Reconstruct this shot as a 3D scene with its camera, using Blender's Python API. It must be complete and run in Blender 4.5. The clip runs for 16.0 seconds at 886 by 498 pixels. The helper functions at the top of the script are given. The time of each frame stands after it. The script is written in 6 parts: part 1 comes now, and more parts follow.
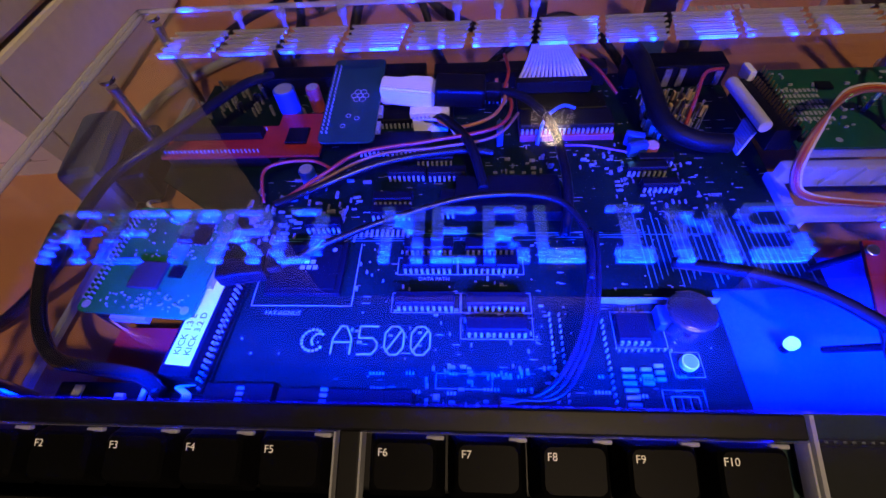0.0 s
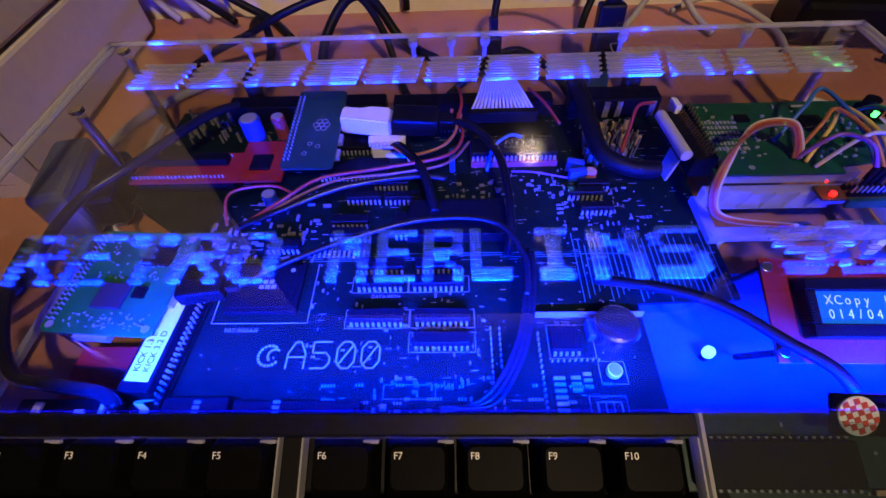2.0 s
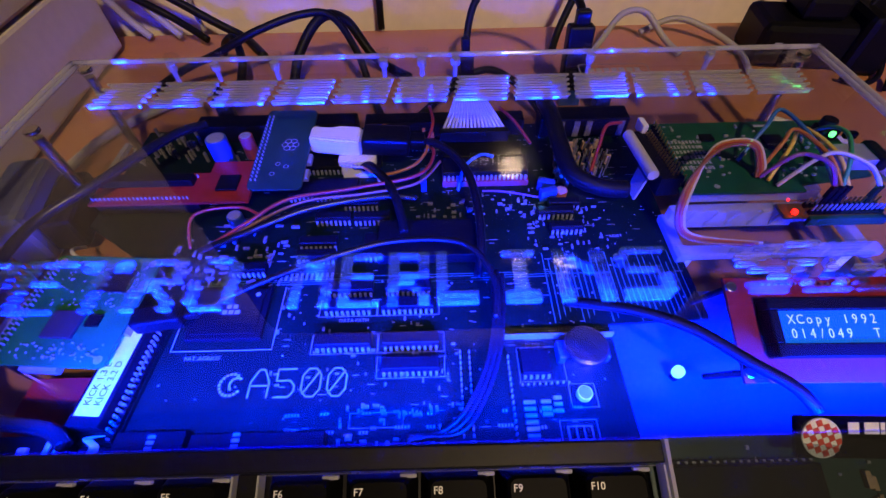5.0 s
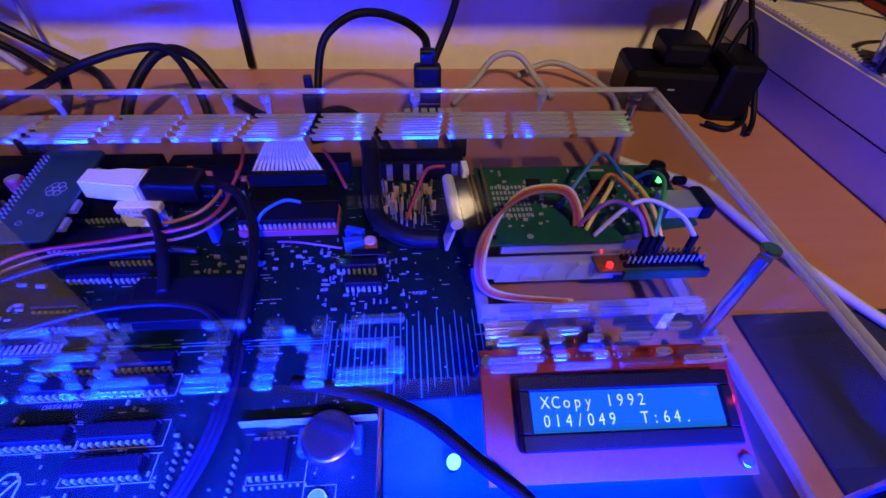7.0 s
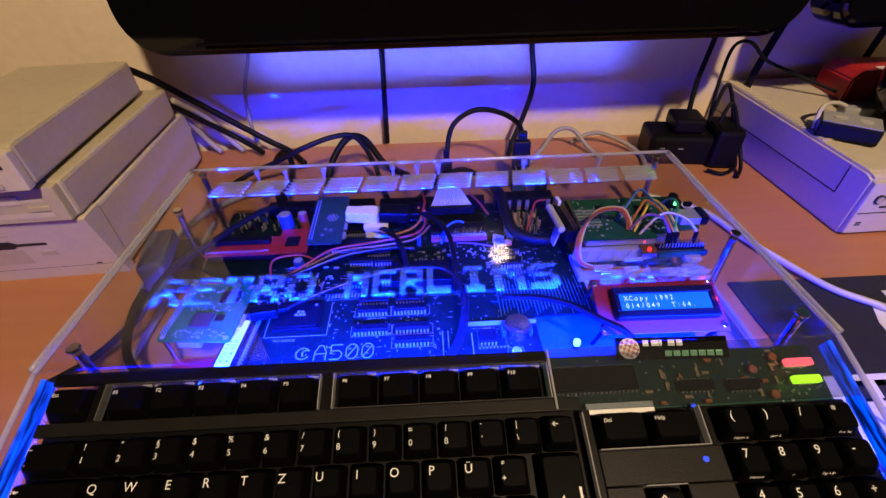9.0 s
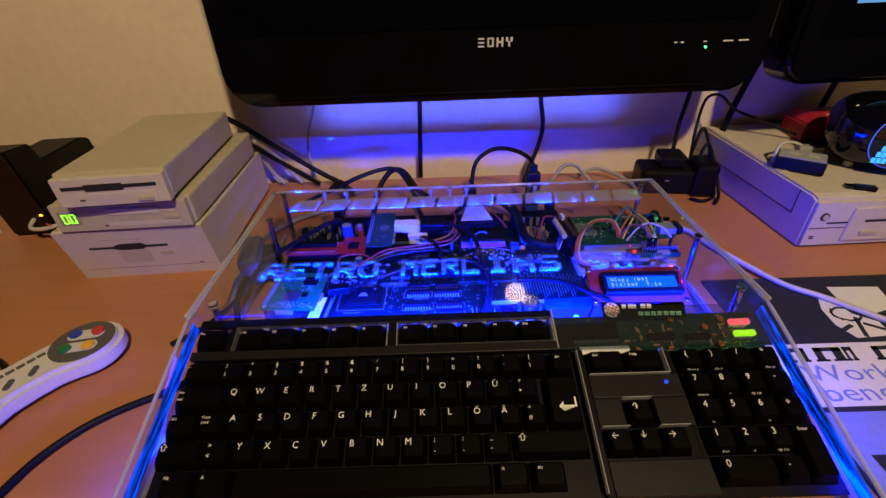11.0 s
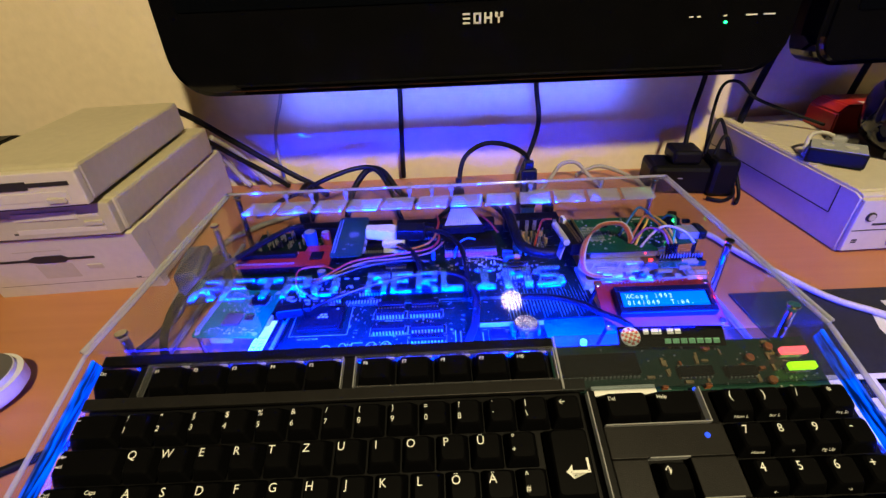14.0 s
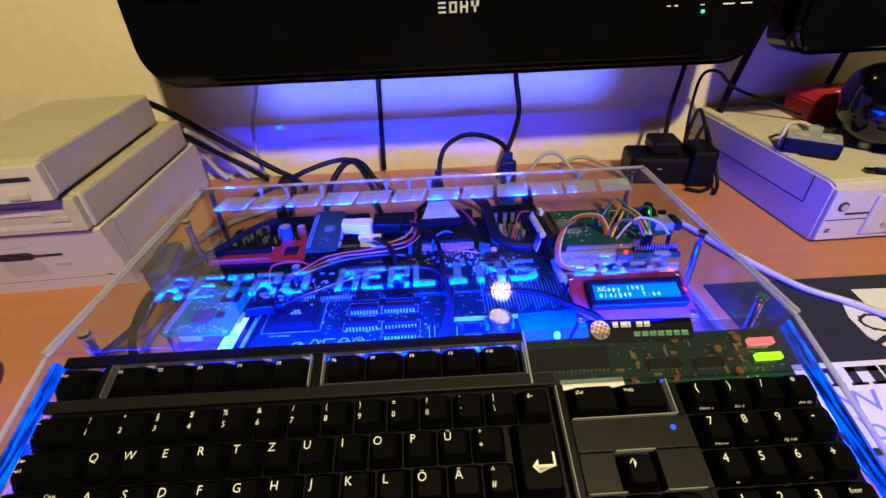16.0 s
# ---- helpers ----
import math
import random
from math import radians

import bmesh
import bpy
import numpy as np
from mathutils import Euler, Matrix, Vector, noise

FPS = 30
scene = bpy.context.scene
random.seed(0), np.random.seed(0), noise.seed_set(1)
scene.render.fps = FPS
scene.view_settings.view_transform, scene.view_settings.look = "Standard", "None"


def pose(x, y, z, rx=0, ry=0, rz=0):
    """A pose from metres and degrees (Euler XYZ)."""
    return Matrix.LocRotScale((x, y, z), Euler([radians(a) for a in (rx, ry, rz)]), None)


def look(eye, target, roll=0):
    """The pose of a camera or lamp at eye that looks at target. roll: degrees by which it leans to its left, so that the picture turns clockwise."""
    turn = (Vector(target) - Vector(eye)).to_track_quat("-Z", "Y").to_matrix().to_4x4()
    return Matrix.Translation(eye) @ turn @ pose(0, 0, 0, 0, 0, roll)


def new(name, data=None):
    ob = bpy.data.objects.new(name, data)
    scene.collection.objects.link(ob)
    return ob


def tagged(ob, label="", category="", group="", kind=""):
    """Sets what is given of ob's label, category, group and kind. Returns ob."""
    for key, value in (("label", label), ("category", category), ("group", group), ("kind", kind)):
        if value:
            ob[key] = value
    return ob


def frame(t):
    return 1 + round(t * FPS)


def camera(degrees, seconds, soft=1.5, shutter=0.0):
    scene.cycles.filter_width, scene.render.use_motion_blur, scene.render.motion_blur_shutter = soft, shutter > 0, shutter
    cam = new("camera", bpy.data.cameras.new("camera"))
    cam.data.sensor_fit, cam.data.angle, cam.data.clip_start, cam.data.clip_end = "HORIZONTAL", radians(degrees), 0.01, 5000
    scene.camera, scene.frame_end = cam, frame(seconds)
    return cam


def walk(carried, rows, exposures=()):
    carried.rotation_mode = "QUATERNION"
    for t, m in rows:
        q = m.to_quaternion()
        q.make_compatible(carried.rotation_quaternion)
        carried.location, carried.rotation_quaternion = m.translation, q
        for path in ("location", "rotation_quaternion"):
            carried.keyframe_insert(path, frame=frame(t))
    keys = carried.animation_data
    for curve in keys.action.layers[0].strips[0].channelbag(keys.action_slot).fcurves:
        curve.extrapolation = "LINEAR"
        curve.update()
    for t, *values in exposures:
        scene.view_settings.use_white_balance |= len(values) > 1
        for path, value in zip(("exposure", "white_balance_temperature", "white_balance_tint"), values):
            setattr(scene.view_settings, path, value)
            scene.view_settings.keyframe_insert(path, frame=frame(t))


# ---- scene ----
# ---- camera ----
cam = camera(90.5, 16.0, soft=1.4)
PATH = [
    (0, (-0.0309, 0.1777, 0.1948), (-0.0379, 0.2347, 0.113), -6.0),
    (0.5, (-0.0279, 0.1747, 0.1967), (-0.0336, 0.2334, 0.1159), -5.1),
    (1, (-0.0249, 0.1723, 0.199), (-0.0298, 0.2317, 0.1186), -4.4),
    (1.5, (-0.0155, 0.1709, 0.2053), (-0.0197, 0.2307, 0.1252), -3.9),
    (2, (-0.0141, 0.1699, 0.207), (-0.0173, 0.2303, 0.1274), -3.2),
    (2.5, (-0.0124, 0.1712, 0.2084), (-0.0148, 0.2327, 0.1296), -2.7),
    (3, (-0.0119, 0.1724, 0.2071), (-0.0136, 0.2345, 0.1287), -2.3),
    (5.3, (-0.0043, 0.1759, 0.2071), (-0.0032, 0.239, 0.1295), -0.9),
    (5.5, (0.0005, 0.1778, 0.2104), (0.0022, 0.2413, 0.1331), -0.8),
    (6, (0.0295, 0.1866, 0.2019), (0.0334, 0.2505, 0.125), 0.6),
    (6.5, (0.0756, 0.1921, 0.1873), (0.0821, 0.2568, 0.1113), 2.5),
    (7, (0.0853, 0.1979, 0.1902), (0.0924, 0.2669, 0.1182), 2.5),
    (7.5, (0.0849, 0.1939, 0.1918), (0.0919, 0.2648, 0.1216), 1.9),
    (8, (0.0621, 0.1618, 0.2136), (0.0673, 0.2333, 0.1438), 0.6),
    (8.5, (0.0242, 0.1008, 0.2493), (0.0272, 0.1751, 0.1823), -0.9),
    (9, (-0.0035, 0.0522, 0.2758), (-0.0013, 0.1296, 0.2125), -1.5),
    (9.2, (-0.0067, 0.0369, 0.2817), (-0.0049, 0.1149, 0.2193), -1.5),
    (11.3, (-0.0259, -0.0762, 0.3074), (-0.0271, 0.009, 0.255), -2.0),
    (11.5, (-0.0278, -0.0848, 0.31), (-0.029, 0.0013, 0.2591), -1.7),
    (12, (-0.0243, -0.0653, 0.3076), (-0.0256, 0.0214, 0.258), -1.8),
    (12.5, (-0.0241, -0.0392, 0.292), (-0.0253, 0.0477, 0.2424), -2.0),
    (13, (-0.0232, -0.0204, 0.2709), (-0.0244, 0.0663, 0.2211), -2.0),
    (13.5, (-0.0005, 0.0028, 0.2633), (-0.0009, 0.0881, 0.2112), -2.0),
    (14, (-0.0061, 0.0083, 0.2626), (-0.0062, 0.0929, 0.2092), -2.5),
    (14.5, (-0.0102, 0.0089, 0.2639), (-0.01, 0.093, 0.2098), -2.5),
    (15, (-0.003, 0.0078, 0.2638), (-0.0028, 0.0917, 0.2094), -2.5),
    (15.5, (0.0035, 0.0099, 0.2619), (0.0044, 0.0935, 0.207), -2.4),
    (16, (0.0085, 0.0119, 0.2629), (0.0102, 0.0953, 0.2076), -2.4),
]
walk(cam, [(t, look(eye, target, roll)) for t, eye, target, roll in PATH], [(0, -0.40, 6500, 10), (7.6, -0.40, 6500, 10), (9.0, 0.10, 6500, 10), (11.4, -0.33, 6500, 1), (12.5, -0.33, 6500, 1), (13.6, 0.34, 6500, -14), (16, 0.47, 6500, -18)])

# ---- world and lights ----
world = bpy.data.worlds.new("world")
scene.world = world
world.use_nodes = True
world.node_tree.nodes["Background"].inputs[0].default_value = (0.5, 0.42, 0.35, 1)
world.node_tree.nodes["Background"].inputs[1].default_value = 0.02


def lamp(name, kind, energy, color, m, **more):
    data = bpy.data.lights.new(name, kind)
    data.energy, data.color = energy, color
    if kind == "AREA":
        data.shape = "RECTANGLE"
        data.size, data.size_y = more["size"], more["size_y"]
    else:
        data.shadow_soft_size = more["radius"]
    ob = new(name, data)
    ob.matrix_world = m
    return ob


WARM, BLUE = (1.0, 0.71, 0.44), (0.0, 0.011, 1.0)
LAMP_AT = (0.37, -0.81, 1.56)
bulb_light = lamp("ceiling_bulb", "SPOT", 150.0, WARM, look(LAMP_AT, (0.05, 0.25, 0.0)), radius=0.058)
bulb_light.data.spot_size, bulb_light.data.spot_blend = radians(62), 0.3
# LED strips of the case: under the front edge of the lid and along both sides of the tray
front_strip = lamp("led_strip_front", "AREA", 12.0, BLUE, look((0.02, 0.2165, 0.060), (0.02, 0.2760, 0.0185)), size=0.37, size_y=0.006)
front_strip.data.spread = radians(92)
lamp("led_light_side", "AREA", 0.35, BLUE, look((-0.228, 0.15, 0.020), (-0.3, 0.17, 0.010)), size=0.14, size_y=0.006)
lamp("led_light_side", "AREA", 0.8, BLUE, look((0.228, 0.15, 0.020), (0.3, 0.15, 0.000)), size=0.14, size_y=0.006)
# added lamp outside the right panel, standing in for blue light leaking out
leak = lamp("led_light_side", "AREA", 0.14, BLUE, look((0.239, 0.27, 0.045), (0.41, 0.46, 0.050)), size=0.14, size_y=0.006)
leak.data.spread = radians(75)
# added lamp with a thin beam through the lid, lighting the slot rims
lid_beam = lamp("lid_fill_lamp", "AREA", 1.7, BLUE, look((-0.03, 0.2105, 0.0676), (-0.03, 0.30, 0.0676)), size=0.36, size_y=0.0014)
lid_beam.data.spread = radians(1.1)
# Unseen fill lamp added behind the television, shining blue down the wall
wall_fill = lamp("wall_fill_lamp", "AREA", 0.05, (0.16, 0.20, 1.0), look((0.02, 0.604, 0.185), (0.02, 0.634, 0.085)), size=0.62, size_y=0.006)
wall_fill.data.spread = radians(85)
# added lamp: blue light from the lid's rear edge, a band on the wall
rear_spill = lamp("rear_spill_lamp", "AREA", 0.25, (0.06, 0.09, 1.0), look((0.02, 0.4495, 0.076), (0.02, 0.631, 0.114)), size=0.46, size_y=0.003)
rear_spill.data.spread = radians(26)


# ---- materials ----
def mat(name, base, rough=0.5, metal=0.0, var=0.12, scale=60.0, bump=0.0, bump_scale=400.0, emit=None, power=0.0, gloss=0.5, coat=0.0):
    m = bpy.data.materials.new(name)
    m.use_nodes = True
    nt = m.node_tree
    b = nt.nodes["Principled BSDF"]
    b.inputs["Roughness"].default_value, b.inputs["Metallic"].default_value = rough, metal
    b.inputs["Specular IOR Level"].default_value = gloss
    b.inputs["Coat Weight"].default_value = coat
    b.inputs["Base Color"].default_value = (*base, 1)
    tc = nt.nodes.new("ShaderNodeTexCoord")
    if var:
        n1, n2 = nt.nodes.new("ShaderNodeTexNoise"), nt.nodes.new("ShaderNodeTexNoise")
        n1.inputs["Scale"].default_value, n2.inputs["Scale"].default_value = scale, scale * 9
        n1.inputs["Detail"].default_value = 5
        add = nt.nodes.new("ShaderNodeMath")
        add.operation = "ADD"
        nt.links.new(tc.outputs["Object"], n1.inputs["Vector"]), nt.links.new(tc.outputs["Object"], n2.inputs["Vector"])
        nt.links.new(n1.outputs[0], add.inputs[0]), nt.links.new(n2.outputs[0], add.inputs[1])
        ramp = nt.nodes.new("ShaderNodeMapRange")
        ramp.inputs["From Min"].default_value, ramp.inputs["From Max"].default_value = 0.7, 1.3
        ramp.inputs["To Min"].default_value, ramp.inputs["To Max"].default_value = 1 - var, 1 + var
        nt.links.new(add.outputs[0], ramp.inputs["Value"])
        mul = nt.nodes.new("ShaderNodeVectorMath")
        mul.operation = "SCALE"
        mul.inputs[0].default_value = base
        nt.links.new(ramp.outputs[0], mul.inputs["Scale"])
        nt.links.new(mul.outputs[0], b.inputs["Base Color"])
    if bump:
        n3, bp = nt.nodes.new("ShaderNodeTexNoise"), nt.nodes.new("ShaderNodeBump")
        n3.inputs["Scale"].default_value = bump_scale
        bp.inputs["Strength"].default_value, bp.inputs["Distance"].default_value = bump, 0.0006
        nt.links.new(tc.outputs["Object"], n3.inputs["Vector"]), nt.links.new(n3.outputs[0], bp.inputs["Height"])
        nt.links.new(bp.outputs[0], b.inputs["Normal"])
    if emit:
        b.inputs["Emission Color"].default_value, b.inputs["Emission Strength"].default_value = (*emit, 1), power
    return m


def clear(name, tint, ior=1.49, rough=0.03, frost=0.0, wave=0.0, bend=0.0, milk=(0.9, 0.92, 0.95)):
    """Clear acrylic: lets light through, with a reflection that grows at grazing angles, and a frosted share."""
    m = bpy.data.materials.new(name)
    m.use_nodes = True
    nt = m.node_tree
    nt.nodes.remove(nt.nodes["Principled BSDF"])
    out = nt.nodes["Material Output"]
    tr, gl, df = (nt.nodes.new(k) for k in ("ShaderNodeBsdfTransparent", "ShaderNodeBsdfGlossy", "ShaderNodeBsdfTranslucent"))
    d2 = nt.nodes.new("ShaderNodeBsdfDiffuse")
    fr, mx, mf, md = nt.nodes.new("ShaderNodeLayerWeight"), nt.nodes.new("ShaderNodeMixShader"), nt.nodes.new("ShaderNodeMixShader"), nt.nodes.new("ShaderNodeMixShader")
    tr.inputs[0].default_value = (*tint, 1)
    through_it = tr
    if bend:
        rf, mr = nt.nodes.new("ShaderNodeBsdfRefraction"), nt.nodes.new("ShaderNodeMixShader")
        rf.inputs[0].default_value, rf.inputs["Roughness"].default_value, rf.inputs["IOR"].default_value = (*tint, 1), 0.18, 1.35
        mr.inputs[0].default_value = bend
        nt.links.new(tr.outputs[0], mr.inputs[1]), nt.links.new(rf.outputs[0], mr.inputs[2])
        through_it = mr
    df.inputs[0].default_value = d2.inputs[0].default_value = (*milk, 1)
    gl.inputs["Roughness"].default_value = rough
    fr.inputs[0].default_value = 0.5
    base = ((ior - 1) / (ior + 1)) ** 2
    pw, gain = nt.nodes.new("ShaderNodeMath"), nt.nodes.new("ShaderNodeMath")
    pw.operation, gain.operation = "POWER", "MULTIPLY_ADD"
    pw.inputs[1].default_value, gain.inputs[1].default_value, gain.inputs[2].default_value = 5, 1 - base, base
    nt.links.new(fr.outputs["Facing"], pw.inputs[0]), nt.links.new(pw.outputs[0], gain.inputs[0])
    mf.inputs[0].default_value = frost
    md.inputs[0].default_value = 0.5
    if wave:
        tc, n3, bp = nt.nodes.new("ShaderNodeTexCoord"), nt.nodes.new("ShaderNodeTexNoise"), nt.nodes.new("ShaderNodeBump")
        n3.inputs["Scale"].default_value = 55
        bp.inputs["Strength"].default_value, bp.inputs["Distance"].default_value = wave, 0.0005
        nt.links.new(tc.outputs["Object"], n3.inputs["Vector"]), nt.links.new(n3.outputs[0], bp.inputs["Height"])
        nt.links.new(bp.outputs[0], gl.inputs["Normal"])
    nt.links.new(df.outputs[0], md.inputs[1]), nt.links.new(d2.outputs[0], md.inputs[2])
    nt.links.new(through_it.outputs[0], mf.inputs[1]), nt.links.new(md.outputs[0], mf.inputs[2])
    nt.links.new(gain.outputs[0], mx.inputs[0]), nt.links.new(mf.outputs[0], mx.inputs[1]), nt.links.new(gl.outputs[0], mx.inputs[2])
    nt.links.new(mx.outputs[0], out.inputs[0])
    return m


def uneven_glow(name, color, power):
    """A glowing strip whose emission is uneven, streaked by stretched noise."""
    m = mat(name, (0.01, 0.03, 0.3), 0.4, var=0.0, emit=color, power=power)
    nt = m.node_tree
    tc, mp, n1, rg = (nt.nodes.new(k) for k in ("ShaderNodeTexCoord", "ShaderNodeMapping", "ShaderNodeTexNoise", "ShaderNodeMapRange"))
    mp.inputs["Scale"].default_value = (1, 45, 420)
    n1.inputs["Scale"].default_value, n1.inputs["Detail"].default_value = 1.0, 3
    rg.inputs["From Min"].default_value, rg.inputs["From Max"].default_value = 0.42, 0.70
    rg.inputs["To Min"].default_value, rg.inputs["To Max"].default_value = 0.06 * power, 1.6 * power
    nt.links.new(tc.outputs["Object"], mp.inputs[0]), nt.links.new(mp.outputs[0], n1.inputs["Vector"])
    nt.links.new(n1.outputs[0], rg.inputs["Value"]), nt.links.new(rg.outputs[0], nt.nodes["Principled BSDF"].inputs["Emission Strength"])
    return m


def wood():
    m = mat("beech_laminate", (0.40, 0.175, 0.075), 0.42, var=0.0, bump=0.03)
    nt = m.node_tree
    b = nt.nodes["Principled BSDF"]
    tc, mp, n1, n2, mix = (nt.nodes.new(k) for k in ("ShaderNodeTexCoord", "ShaderNodeMapping", "ShaderNodeTexNoise", "ShaderNodeTexNoise", "ShaderNodeMix"))
    mp.inputs["Scale"].default_value = (6, 90, 90)
    n1.inputs["Scale"].default_value, n1.inputs["Detail"].default_value = 1.0, 8
    n2.inputs["Scale"].default_value = 7
    mix.data_type = "RGBA"
    mix.inputs[6].default_value, mix.inputs[7].default_value = (0.33, 0.125, 0.046, 1), (0.50, 0.225, 0.098, 1)
    ad = nt.nodes.new("ShaderNodeMath")
    ad.operation = "MULTIPLY_ADD"
    ad.inputs[1].default_value = 0.5
    nt.links.new(tc.outputs["Object"], mp.inputs[0]), nt.links.new(mp.outputs[0], n1.inputs["Vector"]), nt.links.new(tc.outputs["Object"], n2.inputs["Vector"])
    hv = nt.nodes.new("ShaderNodeMath")
    hv.operation = "MULTIPLY"
    hv.inputs[1].default_value = 0.5
    nt.links.new(n2.outputs[0], hv.inputs[0])
    nt.links.new(n1.outputs[0], ad.inputs[0]), nt.links.new(hv.outputs[0], ad.inputs[2])
    nt.links.new(ad.outputs[0], mix.inputs[0]), nt.links.new(mix.outputs[2], b.inputs["Base Color"])
    return m


M = dict(
    wood=wood(),
    wall=mat("cream_wall_paint", (0.72, 0.62, 0.47), 0.85, var=0.05, scale=9, bump=0.25, bump_scale=220),
    panel=mat("white_board", (0.80, 0.77, 0.70), 0.6, var=0.05, scale=6, bump=0.1, bump_scale=160),
    dark=mat("dark_unseen_wall", (0.035, 0.028, 0.024), 0.9, var=0.2, scale=3),
    ceil=mat("ceiling_paint", (0.14, 0.12, 0.10), 0.9, var=0.04, scale=4),
    floor=mat("floor_carpet", (0.16, 0.13, 0.11), 0.95, var=0.2, scale=40, bump=0.4),
    beige=mat("aged_beige_plastic", (0.43, 0.385, 0.275), 0.5, var=0.06, scale=14, bump=0.12, bump_scale=1500),
    cream=mat("cream_plastic", (0.53, 0.48, 0.385), 0.5, var=0.05, scale=14, bump=0.12, bump_scale=1500),
    slot=mat("dark_slot", (0.012, 0.012, 0.013), 0.6, var=0.1),
    black=mat("black_plastic", (0.0035, 0.0035, 0.004), 0.42, gloss=0.13, var=0.2, scale=40, bump=0.03, bump_scale=1800),
    key=mat("black_keycap_plastic", (0.0024, 0.0024, 0.0028), 0.44, gloss=0.028, var=0.15, scale=90, bump=0.04, bump_scale=2600),
    plate=mat("dark_grey_keyboard_frame", (0.010, 0.0095, 0.0095), 0.42, gloss=0.17, var=0.2, scale=60, bump=0.25, bump_scale=1600),
    gloss=mat("piano_black_bezel", (0.003, 0.003, 0.004), 0.07, var=0.2, scale=30, gloss=0.5),
    screen=mat("dark_glossy_screen", (0.002, 0.0025, 0.004), 0.03, var=0.0, gloss=0.8),
    white=mat("white_print", (0.82, 0.82, 0.80), 0.5, var=0.04),
    silver=mat("silver_letters", (0.80, 0.80, 0.82), 0.35, 0.3, var=0.05),
    steel=mat("nickel_steel", (0.62, 0.60, 0.56), 0.22, 1.0, var=0.12, scale=200),
    mat_dark=mat("dark_navy_cloth", (0.012, 0.013, 0.026), 0.9, var=0.25, scale=200, bump=0.5, bump_scale=2500),
    mat_white=mat("white_cloth_print", (0.70, 0.70, 0.73), 0.9, var=0.06, scale=200, bump=0.4, bump_scale=2500),
    mat_blue=mat("blue_cloth_print", (0.20, 0.24, 0.62), 0.9, var=0.08, scale=200, bump=0.4, bump_scale=2500),
    lid=clear("clear_acrylic_sheet", (0.96, 0.97, 0.98), 1.49, 0.015, 0.0, 0.02),
    # blue milk colour paints the haze of light scattered in the lid
    lid_top=clear("blue_hazed_acrylic_lid", (0.96, 0.97, 0.98), 1.49, 0.012, 0.0060, 0.0, 0.0, (0.0, 0.03, 0.90)),
    edge=clear("polished_acrylic_edge", (0.92, 0.94, 0.98), 2.0, 0.10, 0.50, 0.0, 0.0),
    glow=clear("light_guide_edge", (0.85, 0.88, 0.94), 1.6, 0.15, 0.5),
    vent=clear("acrylic_vent_slot", (0.95, 0.96, 0.98), 2.8, 0.16, 0.34),
    # blue milk colour stands in for LED light on the clear rims
    bar=clear("blue_lit_acrylic_slot", (0.95, 0.97, 1.0), 1.6, 0.06, 0.22, 0.0, 0.0, (0.30, 0.66, 0.97)),
    # dimmer copy, mixed in at random to imitate highlights on the rims
    bar_dim=clear("dim_letter_slot", (0.95, 0.97, 1.0), 1.6, 0.05, 0.07, 0.0, 0.0, (0.30, 0.66, 0.97)),
    rim=clear("dull_acrylic_rim", (0.90, 0.92, 0.95), 1.5, 0.15, 0.14),
    # blue base colour stands in for LED light on the case floor
    glowing=mat("blue_lit_base_colour", (0.008, 0.07, 0.32), 0.5, var=0.2, scale=25, gloss=0.2),
    side_glow=uneven_glow("blue_glow_strip", (0.0, 0.07, 1.0), 1.2),
    frost=clear("frosted_acrylic_base", (0.85, 0.88, 0.95), 1.49, 0.25, 0.38),
)


# ---- mesh helpers ----
def box(bm, x0, x1, y0, y1, z0, z1, bevel=0.0, segs=2, m=None):
    made = bmesh.ops.create_cube(bm, size=1.0)["verts"]
    for v in made:
        v.co = Vector(((x0 + x1) / 2 + v.co.x * (x1 - x0), (y0 + y1) / 2 + v.co.y * (y1 - y0), (z0 + z1) / 2 + v.co.z * (z1 - z0)))
        if m is not None:
            v.co = m @ v.co
    if bevel:
        edges = list({e for v in made for e in v.link_edges})
        bmesh.ops.bevel(bm, geom=edges, offset=bevel, segments=segs, affect="EDGES", profile=0.5)
    return bm


def cyl(bm, x, y, z0, z1, r, r2=None, n=20, m=None, bevel=0.0):
    mm = Matrix.Translation((x, y, (z0 + z1) / 2))
    made = bmesh.ops.create_cone(bm, cap_ends=True, segments=n, radius1=r, radius2=r if r2 is None else r2, depth=z1 - z0, matrix=(m or Matrix()) @ mm)["verts"]
    if bevel:
        edges = [e for e in {e for v in made for e in v.link_edges} if any(len(f.verts) > 4 for f in e.link_faces)]
        bmesh.ops.bevel(bm, geom=edges, offset=bevel, segments=2, affect="EDGES", profile=0.5)
    return bm


def prism(bm, outline, z0, z1, m=None):
    """A solid from a closed outline in x and y, from z0 to z1."""
    lo = [bm.verts.new((x, y, z0)) for x, y in outline]
    hi = [bm.verts.new((x, y, z1)) for x, y in outline]
    bm.faces.new(hi), bm.faces.new(lo[::-1])
    n = len(outline)
    for i in range(n):
        bm.faces.new((lo[i], lo[(i + 1) % n], hi[(i + 1) % n], hi[i]))
    if m is not None:
        for v in lo + hi:
            v.co = m @ v.co
    bmesh.ops.recalc_face_normals(bm, faces=bm.faces)
    return bm


def rounded(x0, x1, y0, y1, r, n=6):
    out = []
    for cx, cy, a in ((x1 - r, y1 - r, 0), (x0 + r, y1 - r, 90), (x0 + r, y0 + r, 180), (x1 - r, y0 + r, 270)):
        out += [(cx + r * math.cos(radians(a + 90 * i / n)), cy + r * math.sin(radians(a + 90 * i / n))) for i in range(n + 1)]
    return out


